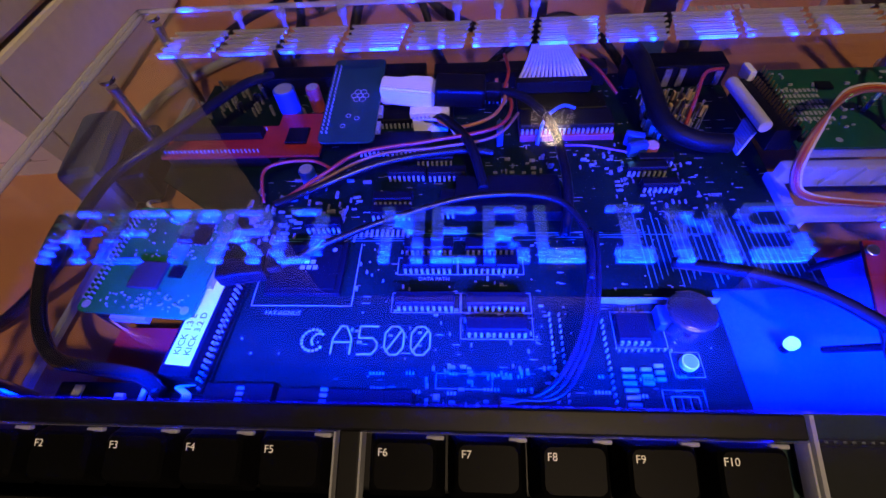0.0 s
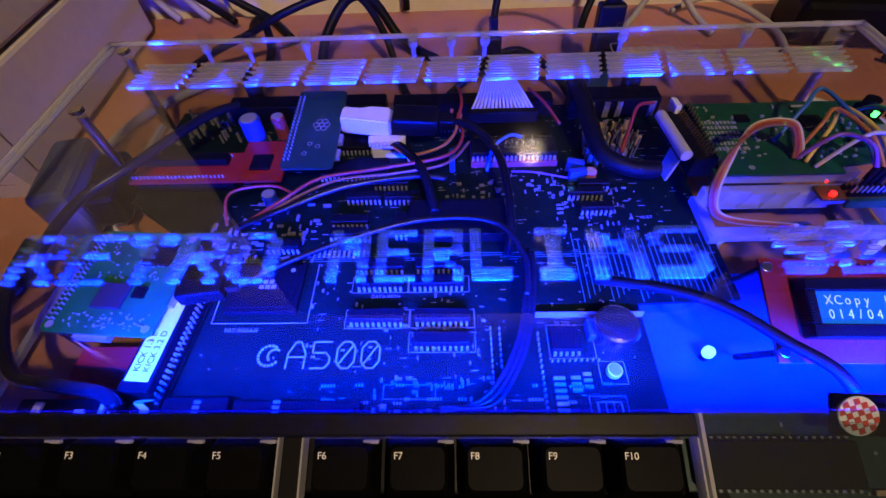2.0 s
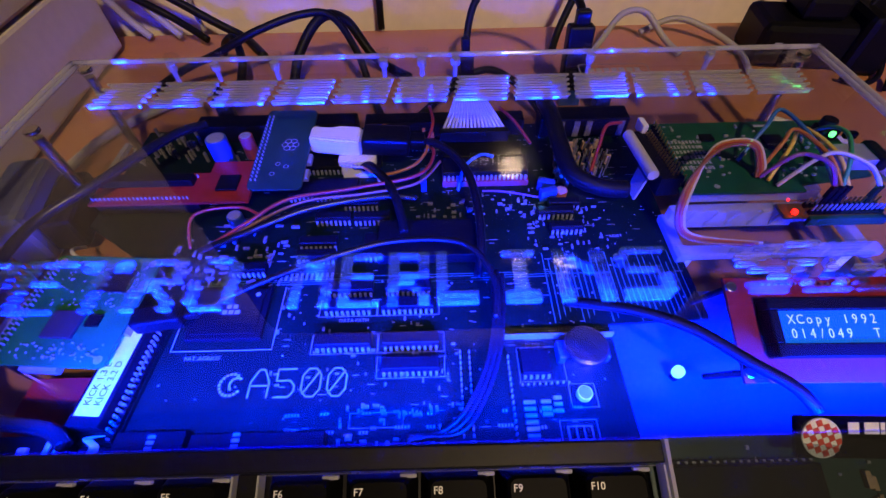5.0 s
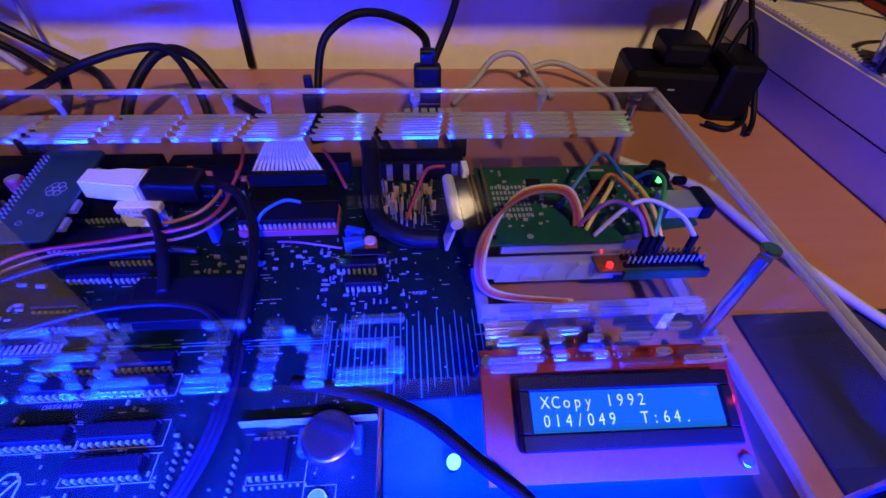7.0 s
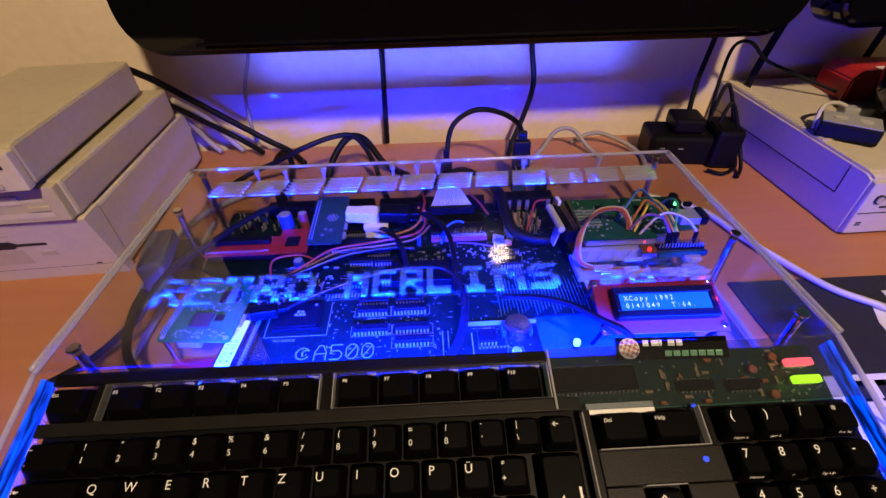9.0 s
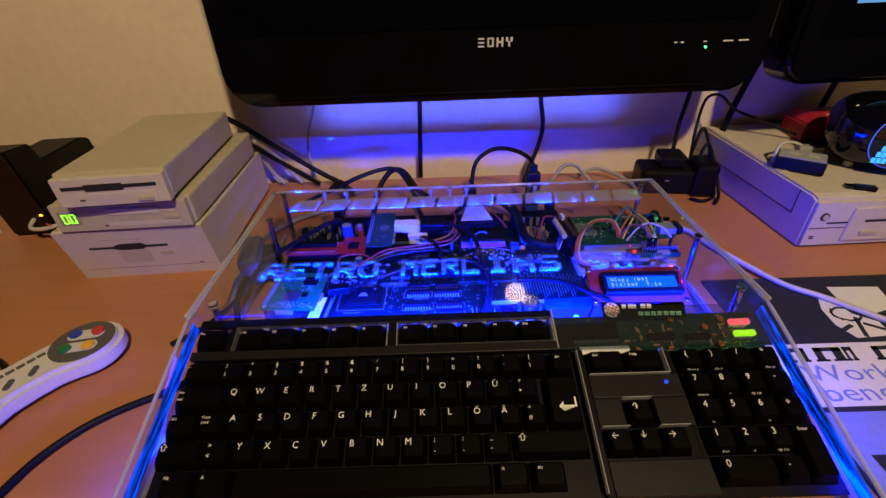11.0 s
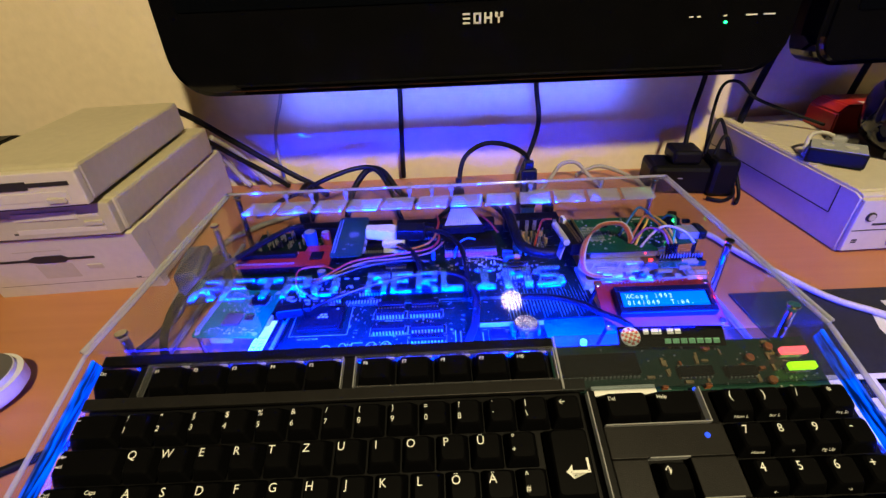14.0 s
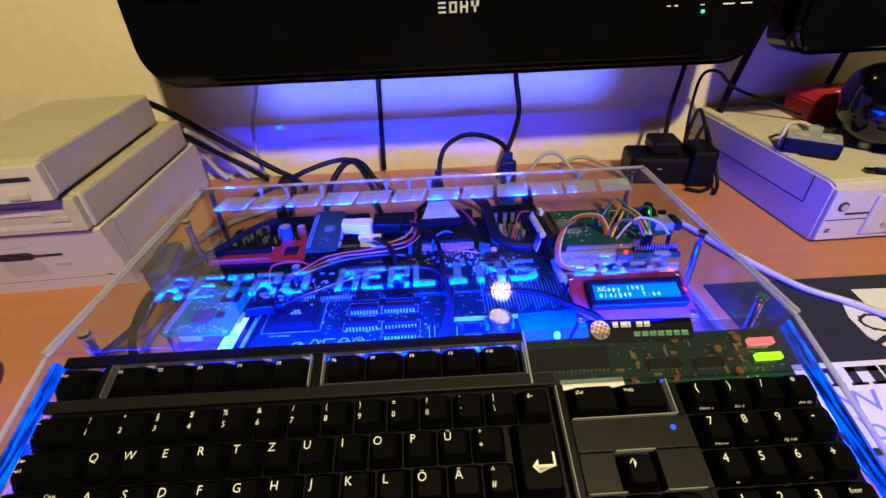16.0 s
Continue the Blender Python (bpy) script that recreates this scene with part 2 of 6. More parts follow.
def mesh_of(bm, name, material, smooth=False):
    me = bpy.data.meshes.new(name)
    bm.to_mesh(me)
    bm.free()
    me.materials.append(material)
    if smooth:
        me.shade_smooth()
    return me


def put(name, me, parent=None, m=None, label=""):
    ob = new(name, me)
    if parent is not None:
        ob.parent = parent
    if m is not None:
        ob.matrix_basis = m
    return tagged(ob, label)


def part(name, bm, material, parent=None, label="", m=None, smooth=False):
    return put(name, mesh_of(bm, name, material, smooth), parent, m, label)


def bx(name, material, parent, x0, x1, y0, y1, z0, z1, bevel=0.0, label="", m=None):
    return part(name, box(bmesh.new(), x0, x1, y0, y1, z0, z1, bevel), material, parent, label, m)


def thing(name, label, category, m=None, group="", kind=""):
    ob = new(name)
    ob.empty_display_size = 0.02
    if m is not None:
        ob.matrix_basis = m
    return tagged(ob, label, category, group, kind)


def structure(name, bm, material, label):
    return tagged(part(name, bm, material), label, name.split("_")[0], kind="structure")


TEXTS = {}


def text_mesh(s, size, material, depth=0.00004, align="CENTER", shear=0.0):
    key = (s, size, material.name, align, shear)
    if key not in TEXTS:
        cu = bpy.data.curves.new("letters", "FONT")
        cu.body, cu.size, cu.extrude, cu.align_x, cu.align_y, cu.shear = s, size, depth, align, "CENTER", shear
        cu.resolution_u = 3
        ob = bpy.data.objects.new("letters", cu)
        me = bpy.data.meshes.new_from_object(ob)
        bpy.data.objects.remove(ob)
        me.materials.clear()
        me.materials.append(material)
        TEXTS[key] = me
    return TEXTS[key]


def tube(name, points, r, material, parent=None, label="", n=10, smooth=True):
    """A round cable along a smooth line through the points."""
    P = [Vector(p) for p in points]
    line = []
    for i in range(len(P) - 1):
        a, b, c, d = P[max(i - 1, 0)], P[i], P[i + 1], P[min(i + 2, len(P) - 1)]
        for k in range(8):
            t = k / 8
            line.append(0.5 * ((2 * b) + (c - a) * t + (2 * a - 5 * b + 4 * c - d) * t * t + (3 * b - a - 3 * c + d) * t ** 3))
    line.append(P[-1])
    bm = bmesh.new()
    rings, up = [], Vector((0.13, 0.21, 1)).normalized()
    for i, p in enumerate(line):
        way = (line[min(i + 1, len(line) - 1)] - line[max(i - 1, 0)]).normalized()
        side = way.cross(up)
        side = side.normalized() if side.length > 1e-4 else Vector((1, 0, 0))
        up = side.cross(way).normalized()
        rings.append([bm.verts.new(p + r * (math.cos(2 * math.pi * k / n) * side + math.sin(2 * math.pi * k / n) * up)) for k in range(n)])
    for a, b in zip(rings, rings[1:]):
        for k in range(n):
            bm.faces.new((a[k], a[(k + 1) % n], b[(k + 1) % n], b[k]))
    bm.faces.new(rings[0][::-1]), bm.faces.new(rings[-1])
    return part(name, bm, material, parent, label, smooth=smooth)


# ---- room ----
structure("floor", box(bmesh.new(), -3.2, 3.4, -4.6, 0.9, -0.80, -0.75), M["floor"], "dark carpeted floor below the desk")
# unseen ceiling, its colour kept dark so that the lid reflects little
structure("ceiling", box(bmesh.new(), -3.2, 3.4, -4.6, 0.9, 1.70, 1.76), M["ceil"], "unseen plain ceiling, coloured dark to dim lid reflections")
structure("wall_north", box(bmesh.new(), -3.2, 3.4, 0.645, 0.75, -0.75, 1.70), M["wall"], "cream painted wall behind the desk")
# unseen walls, coloured dark so the television reflects a dark room
structure("wall_south", box(bmesh.new(), -3.2, 3.4, -4.7, -4.6, -0.75, 1.70), M["dark"], "unseen wall across the room, dark to keep reflections dark")
structure("wall_west", box(bmesh.new(), -3.3, -3.2, -4.6, 0.645, -0.75, 1.70), M["dark"], "unseen side wall, dark to keep reflections dark")
structure("wall_east", box(bmesh.new(), 3.4, 3.5, -4.6, 0.645, -0.75, 1.70), M["dark"], "unseen side wall, dark to keep reflections dark")

desk = thing("desk", "wide beech laminate desk with a worn top", "desk")
bx("desktop", M["wood"], desk, -1.5, 1.6, -0.30, 0.631, -0.03, 0.0, 0.003)
for x in (-1.40, 1.50):
    bx("leg", M["wood"], desk, x - 0.02, x + 0.02, -0.25, 0.60, -0.75, -0.03, 0.002)

bulb = thing("ceiling_lamp", "round warm ceiling lamp of frosted glass", "lamp", pose(LAMP_AT[0], LAMP_AT[1], 1.70))
part("base", cyl(bmesh.new(), 0, 0, -0.03, 0.0, 0.06, bevel=0.004), M["white"], bulb)
part("stem", cyl(bmesh.new(), 0, 0, -0.09, -0.03, 0.012), M["steel"], bulb)

# ---- television and second screen ----
TV = Matrix.Translation((0.0424, 0.5250, 0.1515)) @ Euler((radians(-2), 0, 0)).to_matrix().to_4x4()
tv = thing("television", "large black flat television with a glossy bezel", "television", TV)


def screen_body(parent, w, h, bottom, r):
    """Rounded frame with a lower bezel, a sunk screen and a back."""
    R = pose(0, 0, 0, 90)
    bm = prism(bmesh.new(), rounded(-w / 2, w / 2, 0, h, r), -0.045, 0.0, R)
    edges = [e for e in bm.edges if all(abs(v.co.y) < 1e-5 for v in e.verts)]
    bmesh.ops.bevel(bm, geom=edges, offset=0.006, segments=3, affect="EDGES")
    part("housing", bm, M["gloss"], parent)
    b2 = prism(bmesh.new(), rounded(-w / 2 + 0.028, w / 2 - 0.028, bottom, h - 0.028, 0.004, 2), 0.0, 0.0012, R)
    part("screen", b2, M["screen"], parent, "switched-off dark glossy screen")
    bx("back_cover", M["black"], parent, -w * 0.36, w * 0.36, 0.045, 0.075, 0.08, h - 0.06, 0.01)


screen_body(tv, 0.684, 0.46, 0.085, 0.042)
bx("lower_trim", M["black"], tv, -0.27, 0.27, -0.0024, 0.0, 0.010, 0.0118, 0.0, "thin seam along the lower bezel")
bx("wall_mount", M["black"], tv, -0.10, 0.10, 0.075, 0.097, 0.12, 0.30, 0.003)
for i in range(4):
    b = bmesh.new()
    for x0, x1, z0, z1 in (((0, 0.0078, 0, 0.002), (0, 0.0078, 0.0043, 0.0063), (0, 0.0078, 0.0086, 0.0106)), ((0, 0.0024, 0, 0.0106), (0.0058, 0.0082, 0, 0.0106), (0, 0.0082, 0, 0.002), (0, 0.0082, 0.0086, 0.0106)), ((0, 0.0024, 0, 0.0106), (0.0060, 0.0084, 0, 0.0106), (0.002, 0.0062, 0.0043, 0.0066)), ((0.0030, 0.0054, 0, 0.0060), (0, 0.0030, 0.0055, 0.0106), (0.0054, 0.0084, 0.0055, 0.0106)))[i]:
        box(b, x0, x1, -0.0014, 0.0, z0, z1, 0.0003, 1)
    part("letter_shape", b, M["silver"], tv, "silver lettering shape", pose(-0.0180 + i * 0.0113, 0, 0.0630))
for i, x in enumerate((0.222, 0.230, 0.258, 0.282, 0.301)):
    bx("bezel_mark", M["white"], tv, x, x + (0.004 if i < 3 else 0.012), -0.0012, 0.0, 0.060, 0.0614)
part("power_light", cyl(bmesh.new(), 0, 0, -0.001, 0.001, 0.0014, n=10), mat("green_light", (0.05, 0.6, 0.15), 0.4, var=0, emit=(0.1, 1.0, 0.25), power=4), tv, "small green standby light", pose(0.262, -0.001, 0.0545, 90))

tv2 = thing("monitor", "second black flat monitor with rounded corners", "monitor", pose(0.678, 0.530, 0.158, -2, 0, 3))
screen_body(tv2, 0.54, 0.38, 0.055, 0.03)
bx("wall_mount", M["black"], tv2, -0.06, 0.06, 0.065, 0.075, 0.12, 0.26, 0.003)
bx("bright_window", mat("lit_screen_part", (0.1, 0.3, 0.6), 0.4, var=0.1, emit=(0.12, 0.4, 0.9), power=0.6), tv2, -0.213, 0.18, -0.0022, -0.0014, 0.090, 0.108, 0.0, "pale blue bar shown on the screen")
bx("lit_page", mat("dim_screen_page", (0.02, 0.06, 0.08), 0.2, var=0.1, emit=(0.020, 0.060, 0.075), power=1.0), tv2, -0.213, 0.18, -0.0020, -0.0014, 0.108, 0.26, 0.0, "dim grey-green page on the screen")


# ---- disk drives ----
def drive_body(parent, x0, x1, y0, y1, z0, z1, material, bevel=0.003):
    bx("body", material, parent, x0, x1, y0 + 0.008, y1, z0, z1, bevel)


d3 = thing("disk_drive", "wide cream external disk drive with a lever slot", "disk drive", group="stacked disk drives", m=pose(-0.3725, 0.3685, 0, 0, 0, 3.3))
b = bmesh.new()
box(b, -0.079, 0.079, 0.012, 0.226, 0.004, 0.0700, 0.003)
part("body", b, M["cream"], d3)
b = prism(bmesh.new(), [(-0.010, 0.070), (-0.006, 0.071), (0.013, 0.071), (0.013, 0.0), (0.004, 0.0)], -0.080, 0.080, Matrix(((0, 0, 1, 0), (1, 0, 0, 0), (0, 1, 0, 0), (0, 0, 0, 1))))
part("front_panel", b, M["cream"], d3)
F3 = pose(0, -0.0101, 0.0705) @ pose(0, 0, 0, 11.3)
bx("seam", M["slot"], d3, -0.072, 0.072, 0.0, 0.0006, -0.058, -0.0575, m=F3)
bx("disk_slot", M["slot"], d3, -0.052, 0.034, -0.0006, 0.001, -0.0265, -0.0240, m=F3)
b = bmesh.new()
prism(b, [(-0.030, -0.0255), (-0.018, -0.0205), (0.006, -0.0205), (0.012, -0.0245), (0.006, -0.0290), (-0.018, -0.0290)], -0.001, 0.0008, pose(0, 0, 0, 90))
part("lever", b, M["slot"], d3, "dark lever over the slot", m=F3)
bx("slot_recess", M["beige"], d3, -0.034, 0.010, -0.0004, 0.001, -0.0145, -0.0135, m=F3)
bx("eject_button", M["beige"], d3, 0.022, 0.036, -0.0010, 0.001, -0.040, -0.0345, 0.0004, m=F3)
bx("finger_recess", M["beige"], d3, -0.024, 0.010, -0.00015, 0.001, -0.050, -0.031, m=F3)
bx("red_mark", mat("faded_red_print", (0.45, 0.08, 0.06), 0.6), d3, -0.072, -0.067, -0.0003, 0.0006, -0.026, -0.0248, m=F3 @ pose(0, 0, 0, 0, 30, 0))
bx("drive_light", M["slot"], d3, 0.058, 0.063, -0.0004, 0.001, -0.0565, -0.0555, m=F3)

d2 = thing("disk_drive", "slim beige floppy drive with a green track display", "disk drive", group="stacked disk drives", m=pose(-0.3660, 0.3545, 0.072, 0, 0, 2.7))
drive_body(d2, -0.070, 0.072, 0, 0.217, 0.0, 0.0335, M["beige"])
bx("front_panel", M["beige"], d2, -0.070, 0.070, 0.0, 0.0082, 0.001, 0.0325, 0.0012)
bx("disk_slot", M["cream"], d2, -0.033, 0.058, -0.0006, 0.001, 0.0205, 0.0230, 0.0, "closed slot in the front")
bx("slot_flap", M["cream"], d2, -0.014, 0.041, -0.0012, 0.001, 0.0190, 0.0265, 0.0004)
bx("eject_button", M["beige"], d2, 0.044, 0.060, -0.0016, 0.001, 0.0120, 0.0165, 0.0006)
bx("lower_panel", M["cream"], d2, -0.016, 0.060, -0.0004, 0.001, 0.006, 0.0105)
bx("drive_light", M["slot"], d2, -0.020, -0.017, -0.0006, 0.001, 0.0060, 0.0075)
GREEN = mat("green_digits", (0.1, 0.5, 0.02), 0.4, var=0, emit=(0.28, 1.0, 0.03), power=2.6)
bx("display_window", mat("smoked_display", (0.30, 0.27, 0.20), 0.2, var=0), d2, -0.064, -0.042, -0.0004, 0.001, 0.009, 0.025)
for x0 in (-0.0615, -0.0520):
    dg = bmesh.new()
    for a, c, e, f in ((0, 0.007, 0, 0.0012), (0, 0.007, 0.0118, 0.013), (0, 0.0013, 0.0004, 0.006), (0, 0.0013, 0.0070, 0.0126), (0.0057, 0.007, 0.0004, 0.006), (0.0057, 0.007, 0.0070, 0.0126)):
        box(dg, -0.0535 + (x0 + 0.0535 + a) * 0.82, -0.0535 + (x0 + 0.0535 + c) * 0.82, -0.0008, -0.0004, 0.0115 + e * 0.82, 0.0115 + f * 0.82)
    part("digit", dg, GREEN, d2, "bright green number zero")

d1 = thing("disk_drive", "narrow beige floppy drive with a black slot", "disk drive", group="stacked disk drives", m=pose(-0.3540, 0.3410, 0.1058, 0, 0, 5.0))
drive_body(d1, -0.053, 0.054, 0, 0.209, 0.003, 0.0368, M["beige"])
bx("front_panel", M["cream"], d1, -0.052, 0.054, 0.0, 0.0084, 0.003, 0.0335, 0.0012)
bx("base", M["slot"], d1, -0.047, 0.047, 0.006, 0.203, 0.0, 0.003)
bx("disk_slot", M["slot"], d1, -0.044, 0.046, -0.0006, 0.001, 0.0215, 0.0250)
bx("slot_notch", M["slot"], d1, -0.022, 0.014, -0.0008, 0.001, 0.0195, 0.0265)
bx("front_recess", M["cream"], d1, -0.022, 0.042, -0.0006, 0.001, 0.0085, 0.0165, 0.0003)
bx("eject_button", M["beige"], d1, 0.024, 0.039, -0.0020, 0.001, 0.0065, 0.0110, 0.0006)
bx("drive_light", M["slot"], d1, -0.031, -0.026, -0.0006, 0.001, 0.0095, 0.0110)

# ---- cream desktop computer beside the case ----
pc = thing("desktop_computer", "low cream desktop computer case with a floppy slot", "computer", pose(0.4010, 0.381, 0, 0, 0, 1.5))
b = prism(bmesh.new(), [(0.004, 0.0), (0.003, 0.0625), (0.012, 0.0665), (0.255, 0.070), (0.262, 0.064), (0.262, 0.0)], 0.0, 0.40, Matrix(((0, 0, 1, 0), (1, 0, 0, 0), (0, 1, 0, 0), (0, 0, 0, 1))))
bmesh.ops.bevel(b, geom=list(b.edges), offset=0.0025, segments=2, affect="EDGES")
part("body", b, M["cream"], pc)
bx("side_seam", M["slot"], pc, -0.0006, 0.0004, 0.03, 0.255, 0.0335, 0.0345)
bx("side_seam", M["slot"], pc, -0.0006, 0.0004, 0.0295, 0.0305, 0.0345, 0.064)
bx("front_panel", M["cream"], pc, 0.001, 0.399, 0.0, 0.0045, 0.004, 0.061, 0.001)
bx("front_seam", M["slot"], pc, 0.002, 0.398, -0.0006, 0.0002, 0.0275, 0.0282)
bx("disk_slot", M["slot"], pc, 0.020, 0.135, -0.0008, 0.0004, 0.0335, 0.0352)
bx("drive_panel", M["cream"], pc, 0.045, 0.16, -0.003, 0.002, 0.010, 0.054, 0.0015)
bx("panel_slot", M["slot"], pc, 0.062, 0.152, -0.0038, -0.0028, 0.036, 0.0385)
bx("eject_button", M["beige"], pc, 0.062, 0.082, -0.005, -0.0025, 0.0185, 0.0235, 0.0006)
part("button", cyl(bmesh.new(), 0, 0, -0.002, 0.001, 0.0050, n=20, bevel=0.0005), M["slot"], pc, "dark round button", pose(0.0145, -0.0005, 0.043, 90))
part("button_cap", cyl(bmesh.new(), 0, 0, -0.002, 0.001, 0.0034, n=20), M["beige"], pc, "", pose(0.0145, -0.0012, 0.043, 90))
bx("marking", M["slot"], pc, 0.007, 0.0125, -0.0004, 0.0006, 0.0160, 0.0175)
bx("marking", M["slot"], pc, 0.007, 0.0125, -0.0004, 0.0006, 0.0135, 0.0150)
vents = mesh_of(box(bmesh.new(), 0, 0.012, 0, 0.0022, 0.0, 0.0012), "vent_rib", M["cream"])
for i in range(34):
    put("vent_rib", vents, pc, pose(0.003, 0.075 + i * 0.0052, 0.0678 + i * 0.00009))

# ---- printed mat ----
mt = thing("desk_mat", "dark navy desk mat with white print, lying beside the case", "mat")
bx("sheet", M["mat_dark"], mt, 0.255, 0.66, 0.02, 0.323, 0.0, 0.0025, 0.0008)
bx("white_field", M["mat_white"], mt, 0.262, 0.62, 0.158, 0.2245, 0.0025, 0.0027)
bx("blue_field", M["mat_blue"], mt, 0.258, 0.62, 0.030, 0.153, 0.0025, 0.0027)
bx("box_outline", M["mat_dark"], mt, 0.272, 0.42, 0.050, 0.118, 0.0027, 0.0029)
bx("box_field", M["mat_white"], mt, 0.277, 0.42, 0.050, 0.112, 0.0029, 0.0031)
for i, w in enumerate((0.018, 0.024, 0.008, 0.020, 0.020)):
    b = bmesh.new()
    for x0, x1, y0, y1 in ((0.0, 0.28, 0, 0.016), (0.66, 1.0, 0, 0.016), (0.0, 1.0, 0.0115, 0.016), (-0.08, 0.42, 0, 0.0022), (0.55, 1.08, 0, 0.0022)):
        prism(b, [(w * x0 + y0 * 0.25, y0), (w * x1 + y0 * 0.25, y0), (w * x1 + y1 * 0.25, y1), (w * x0 + y1 * 0.25, y1)], 0.0027, 0.0029)
    part("letter_shape", b, M["mat_dark"], mt, "", pose(0.272 + i * 0.026, 0.2035, 0))
for s, y in (("Work", 0.190), ("bench", 0.170)):
    put("lettering", text_mesh(s, 0.024, M["mat_blue"], align="LEFT"), mt, pose(0.276, y, 0.0029) @ Matrix.Diagonal((1.25, 1, 1, 1)))
pic = bmesh.new()
for o in ([(0.352, 0.230), (0.385, 0.232), (0.388, 0.250), (0.372, 0.262), (0.368, 0.285), (0.358, 0.290), (0.348, 0.270), (0.345, 0.248)], [(0.372, 0.268), (0.395, 0.262), (0.42, 0.270), (0.43, 0.302), (0.378, 0.304)], [(0.394, 0.232), (0.43, 0.232), (0.44, 0.258), (0.40, 0.256)]):
    prism(pic, o, 0.0025, 0.0027)
emblem = part("emblem", pic, M["mat_white"], mt, "large white printed emblem")
strokes = bmesh.new()
for k in range(10):
    a0 = radians(20 + k * 32)
    box(strokes, -0.0042, 0.0042, -0.0012, 0.0012, 0.0027, 0.0029, m=pose(0.366 + 0.013 * math.cos(a0), 0.262 + 0.009 * math.sin(a0), 0, 0, 0, math.degrees(a0) + 90))
for x, y, turn, w in ((0.366, 0.244, 70, 0.014), (0.380, 0.243, -35, 0.010), (0.352, 0.243, 25, 0.008)):
    box(strokes, -w, w, -0.0020, 0.0020, 0.0027, 0.0029, m=pose(x, y, 0, 0, 0, turn))
part("emblem_line", strokes, M["mat_dark"], emblem, "dark printed lines")

# ---- computer case of clear acrylic ----
case = thing("computer_case", "clear acrylic home computer case with blue glowing edges", "computer case")
bx("base_tray", M["lid"], case, -0.233, 0.233, 0.073, 0.443, 0.006, 0.009, 0.0005)
for x in (-0.21, 0.21):
    for y in (0.10, 0.42):
        part("foot", cyl(bmesh.new(), x, y, 0.0, 0.006, 0.007, n=14), M["black"], case)
TOP = 0.066
YZ = Matrix(((0, 0, 1, 0), (1, 0, 0, 0), (0, 1, 0, 0), (0, 0, 0, 1)))
SIDE = [(0.073, 0.006), (0.445, 0.006), (0.445, TOP), (0.212, TOP), (0.073, 0.0245)]
bx("base_sheet", M["glowing"], case, 0.072, 0.192, 0.2150, 0.300, 0.0092, 0.0112, 0.0004, "sheet coloured blue for the light on the case floor")
for x in (-0.2365, 0.2335):
    part("side_panel", prism(bmesh.new(), SIDE, x, x + 0.003, YZ), M["lid"], case)
    for (ya, za), (yb, zb) in zip(SIDE[2:], SIDE[3:]):
        tube("panel_edge", [(x + 0.0015, ya, za), (x + 0.0015, (ya + yb) / 2, (za + zb) / 2), (x + 0.0015, yb, zb)], 0.0016, M["edge"] if yb > 0.2 else M["glow"], case, "bright sawn acrylic edge", 6)
    bx("foot_rail", M["glow"], case, x - 0.0004, x + 0.0034, 0.075, 0.443, 0.004, 0.0075, 0.0004, "glowing lower acrylic edge")
    bx("light_guide", M["glow"], case, x - 0.0002, x + 0.0032, 0.080, 0.215, 0.0085, 0.0180, 0.0006, "glowing blue light guide")
SLOPE = math.degrees(math.atan2(0.0415, 0.139))
# emissive strips added to give the side panels their blue glow
for x in (-0.2305, 0.2305):
    RUN = pose(x, 0.1425, 0.0385, SLOPE)
    bx("side_glow_strip", M["side_glow"], case, -0.0008, 0.0008, -0.068, 0.072, -0.0060, 0.0045, 0.0003, "emissive strip added for blue glow along the side panel", RUN)
bx("back_panel", M["lid"], case, -0.2335, 0.2335, 0.442, 0.445, 0.009, TOP - 0.001)
bx("front_panel", M["lid"], case, -0.2335, 0.2335, 0.073, 0.076, 0.009, 0.0235)
lid = bx("lid", M["lid_top"], case, -0.2372, 0.2372, 0.2125, 0.4465, TOP, TOP + 0.003, 0.0003)
for a, c in (((-0.237, 0.446), (0.237, 0.446)), ((-0.237, 0.213), (-0.237, 0.446)), ((0.237, 0.213), (0.237, 0.446))):
    tube("lid_edge", [(*a, TOP + 0.0015), ((a[0] + c[0]) / 2, (a[1] + c[1]) / 2, TOP + 0.0015), (*c, TOP + 0.0015)], 0.0016, M["edge"], case, "bright sawn acrylic edge", 8)
post = mesh_of(cyl(cyl(bmesh.new(), 0, 0, 0.009, TOP, 0.0028, n=16), 0, 0, TOP + 0.003, TOP + 0.0052, 0.0040, n=16, bevel=0.0006), "post", M["steel"])
for x, y in ((-0.2205, 0.432), (-0.2185, 0.371), (-0.219, 0.226), (0.2185, 0.432), (0.2255, 0.307), (0.221, 0.226)):
    put("post", post, case, pose(x, y, 0), "metal standoff post with a screw")
# pairs of acrylic tabs along the back edge
tab = mesh_of(box(bmesh.new(), -0.004, 0.004, -0.0025, 0.0025, -0.002, 0.006, 0.0008), "tab", M["lid"])
nut = mesh_of(cyl(cyl(bmesh.new(), 0, 0, -0.009, 0.0, 0.0016, n=8), 0, 0, -0.0015, 0.0032, 0.0030, n=10, bevel=0.0004), "screw", M["vent"])
for x in (-0.172, -0.145, -0.108, -0.040, -0.016, 0.005, 0.09, 0.165):
    put("tab", tab, case, pose(x, 0.4435, TOP + 0.001))
    put("screw", nut, case, pose(x, 0.4390, TOP))

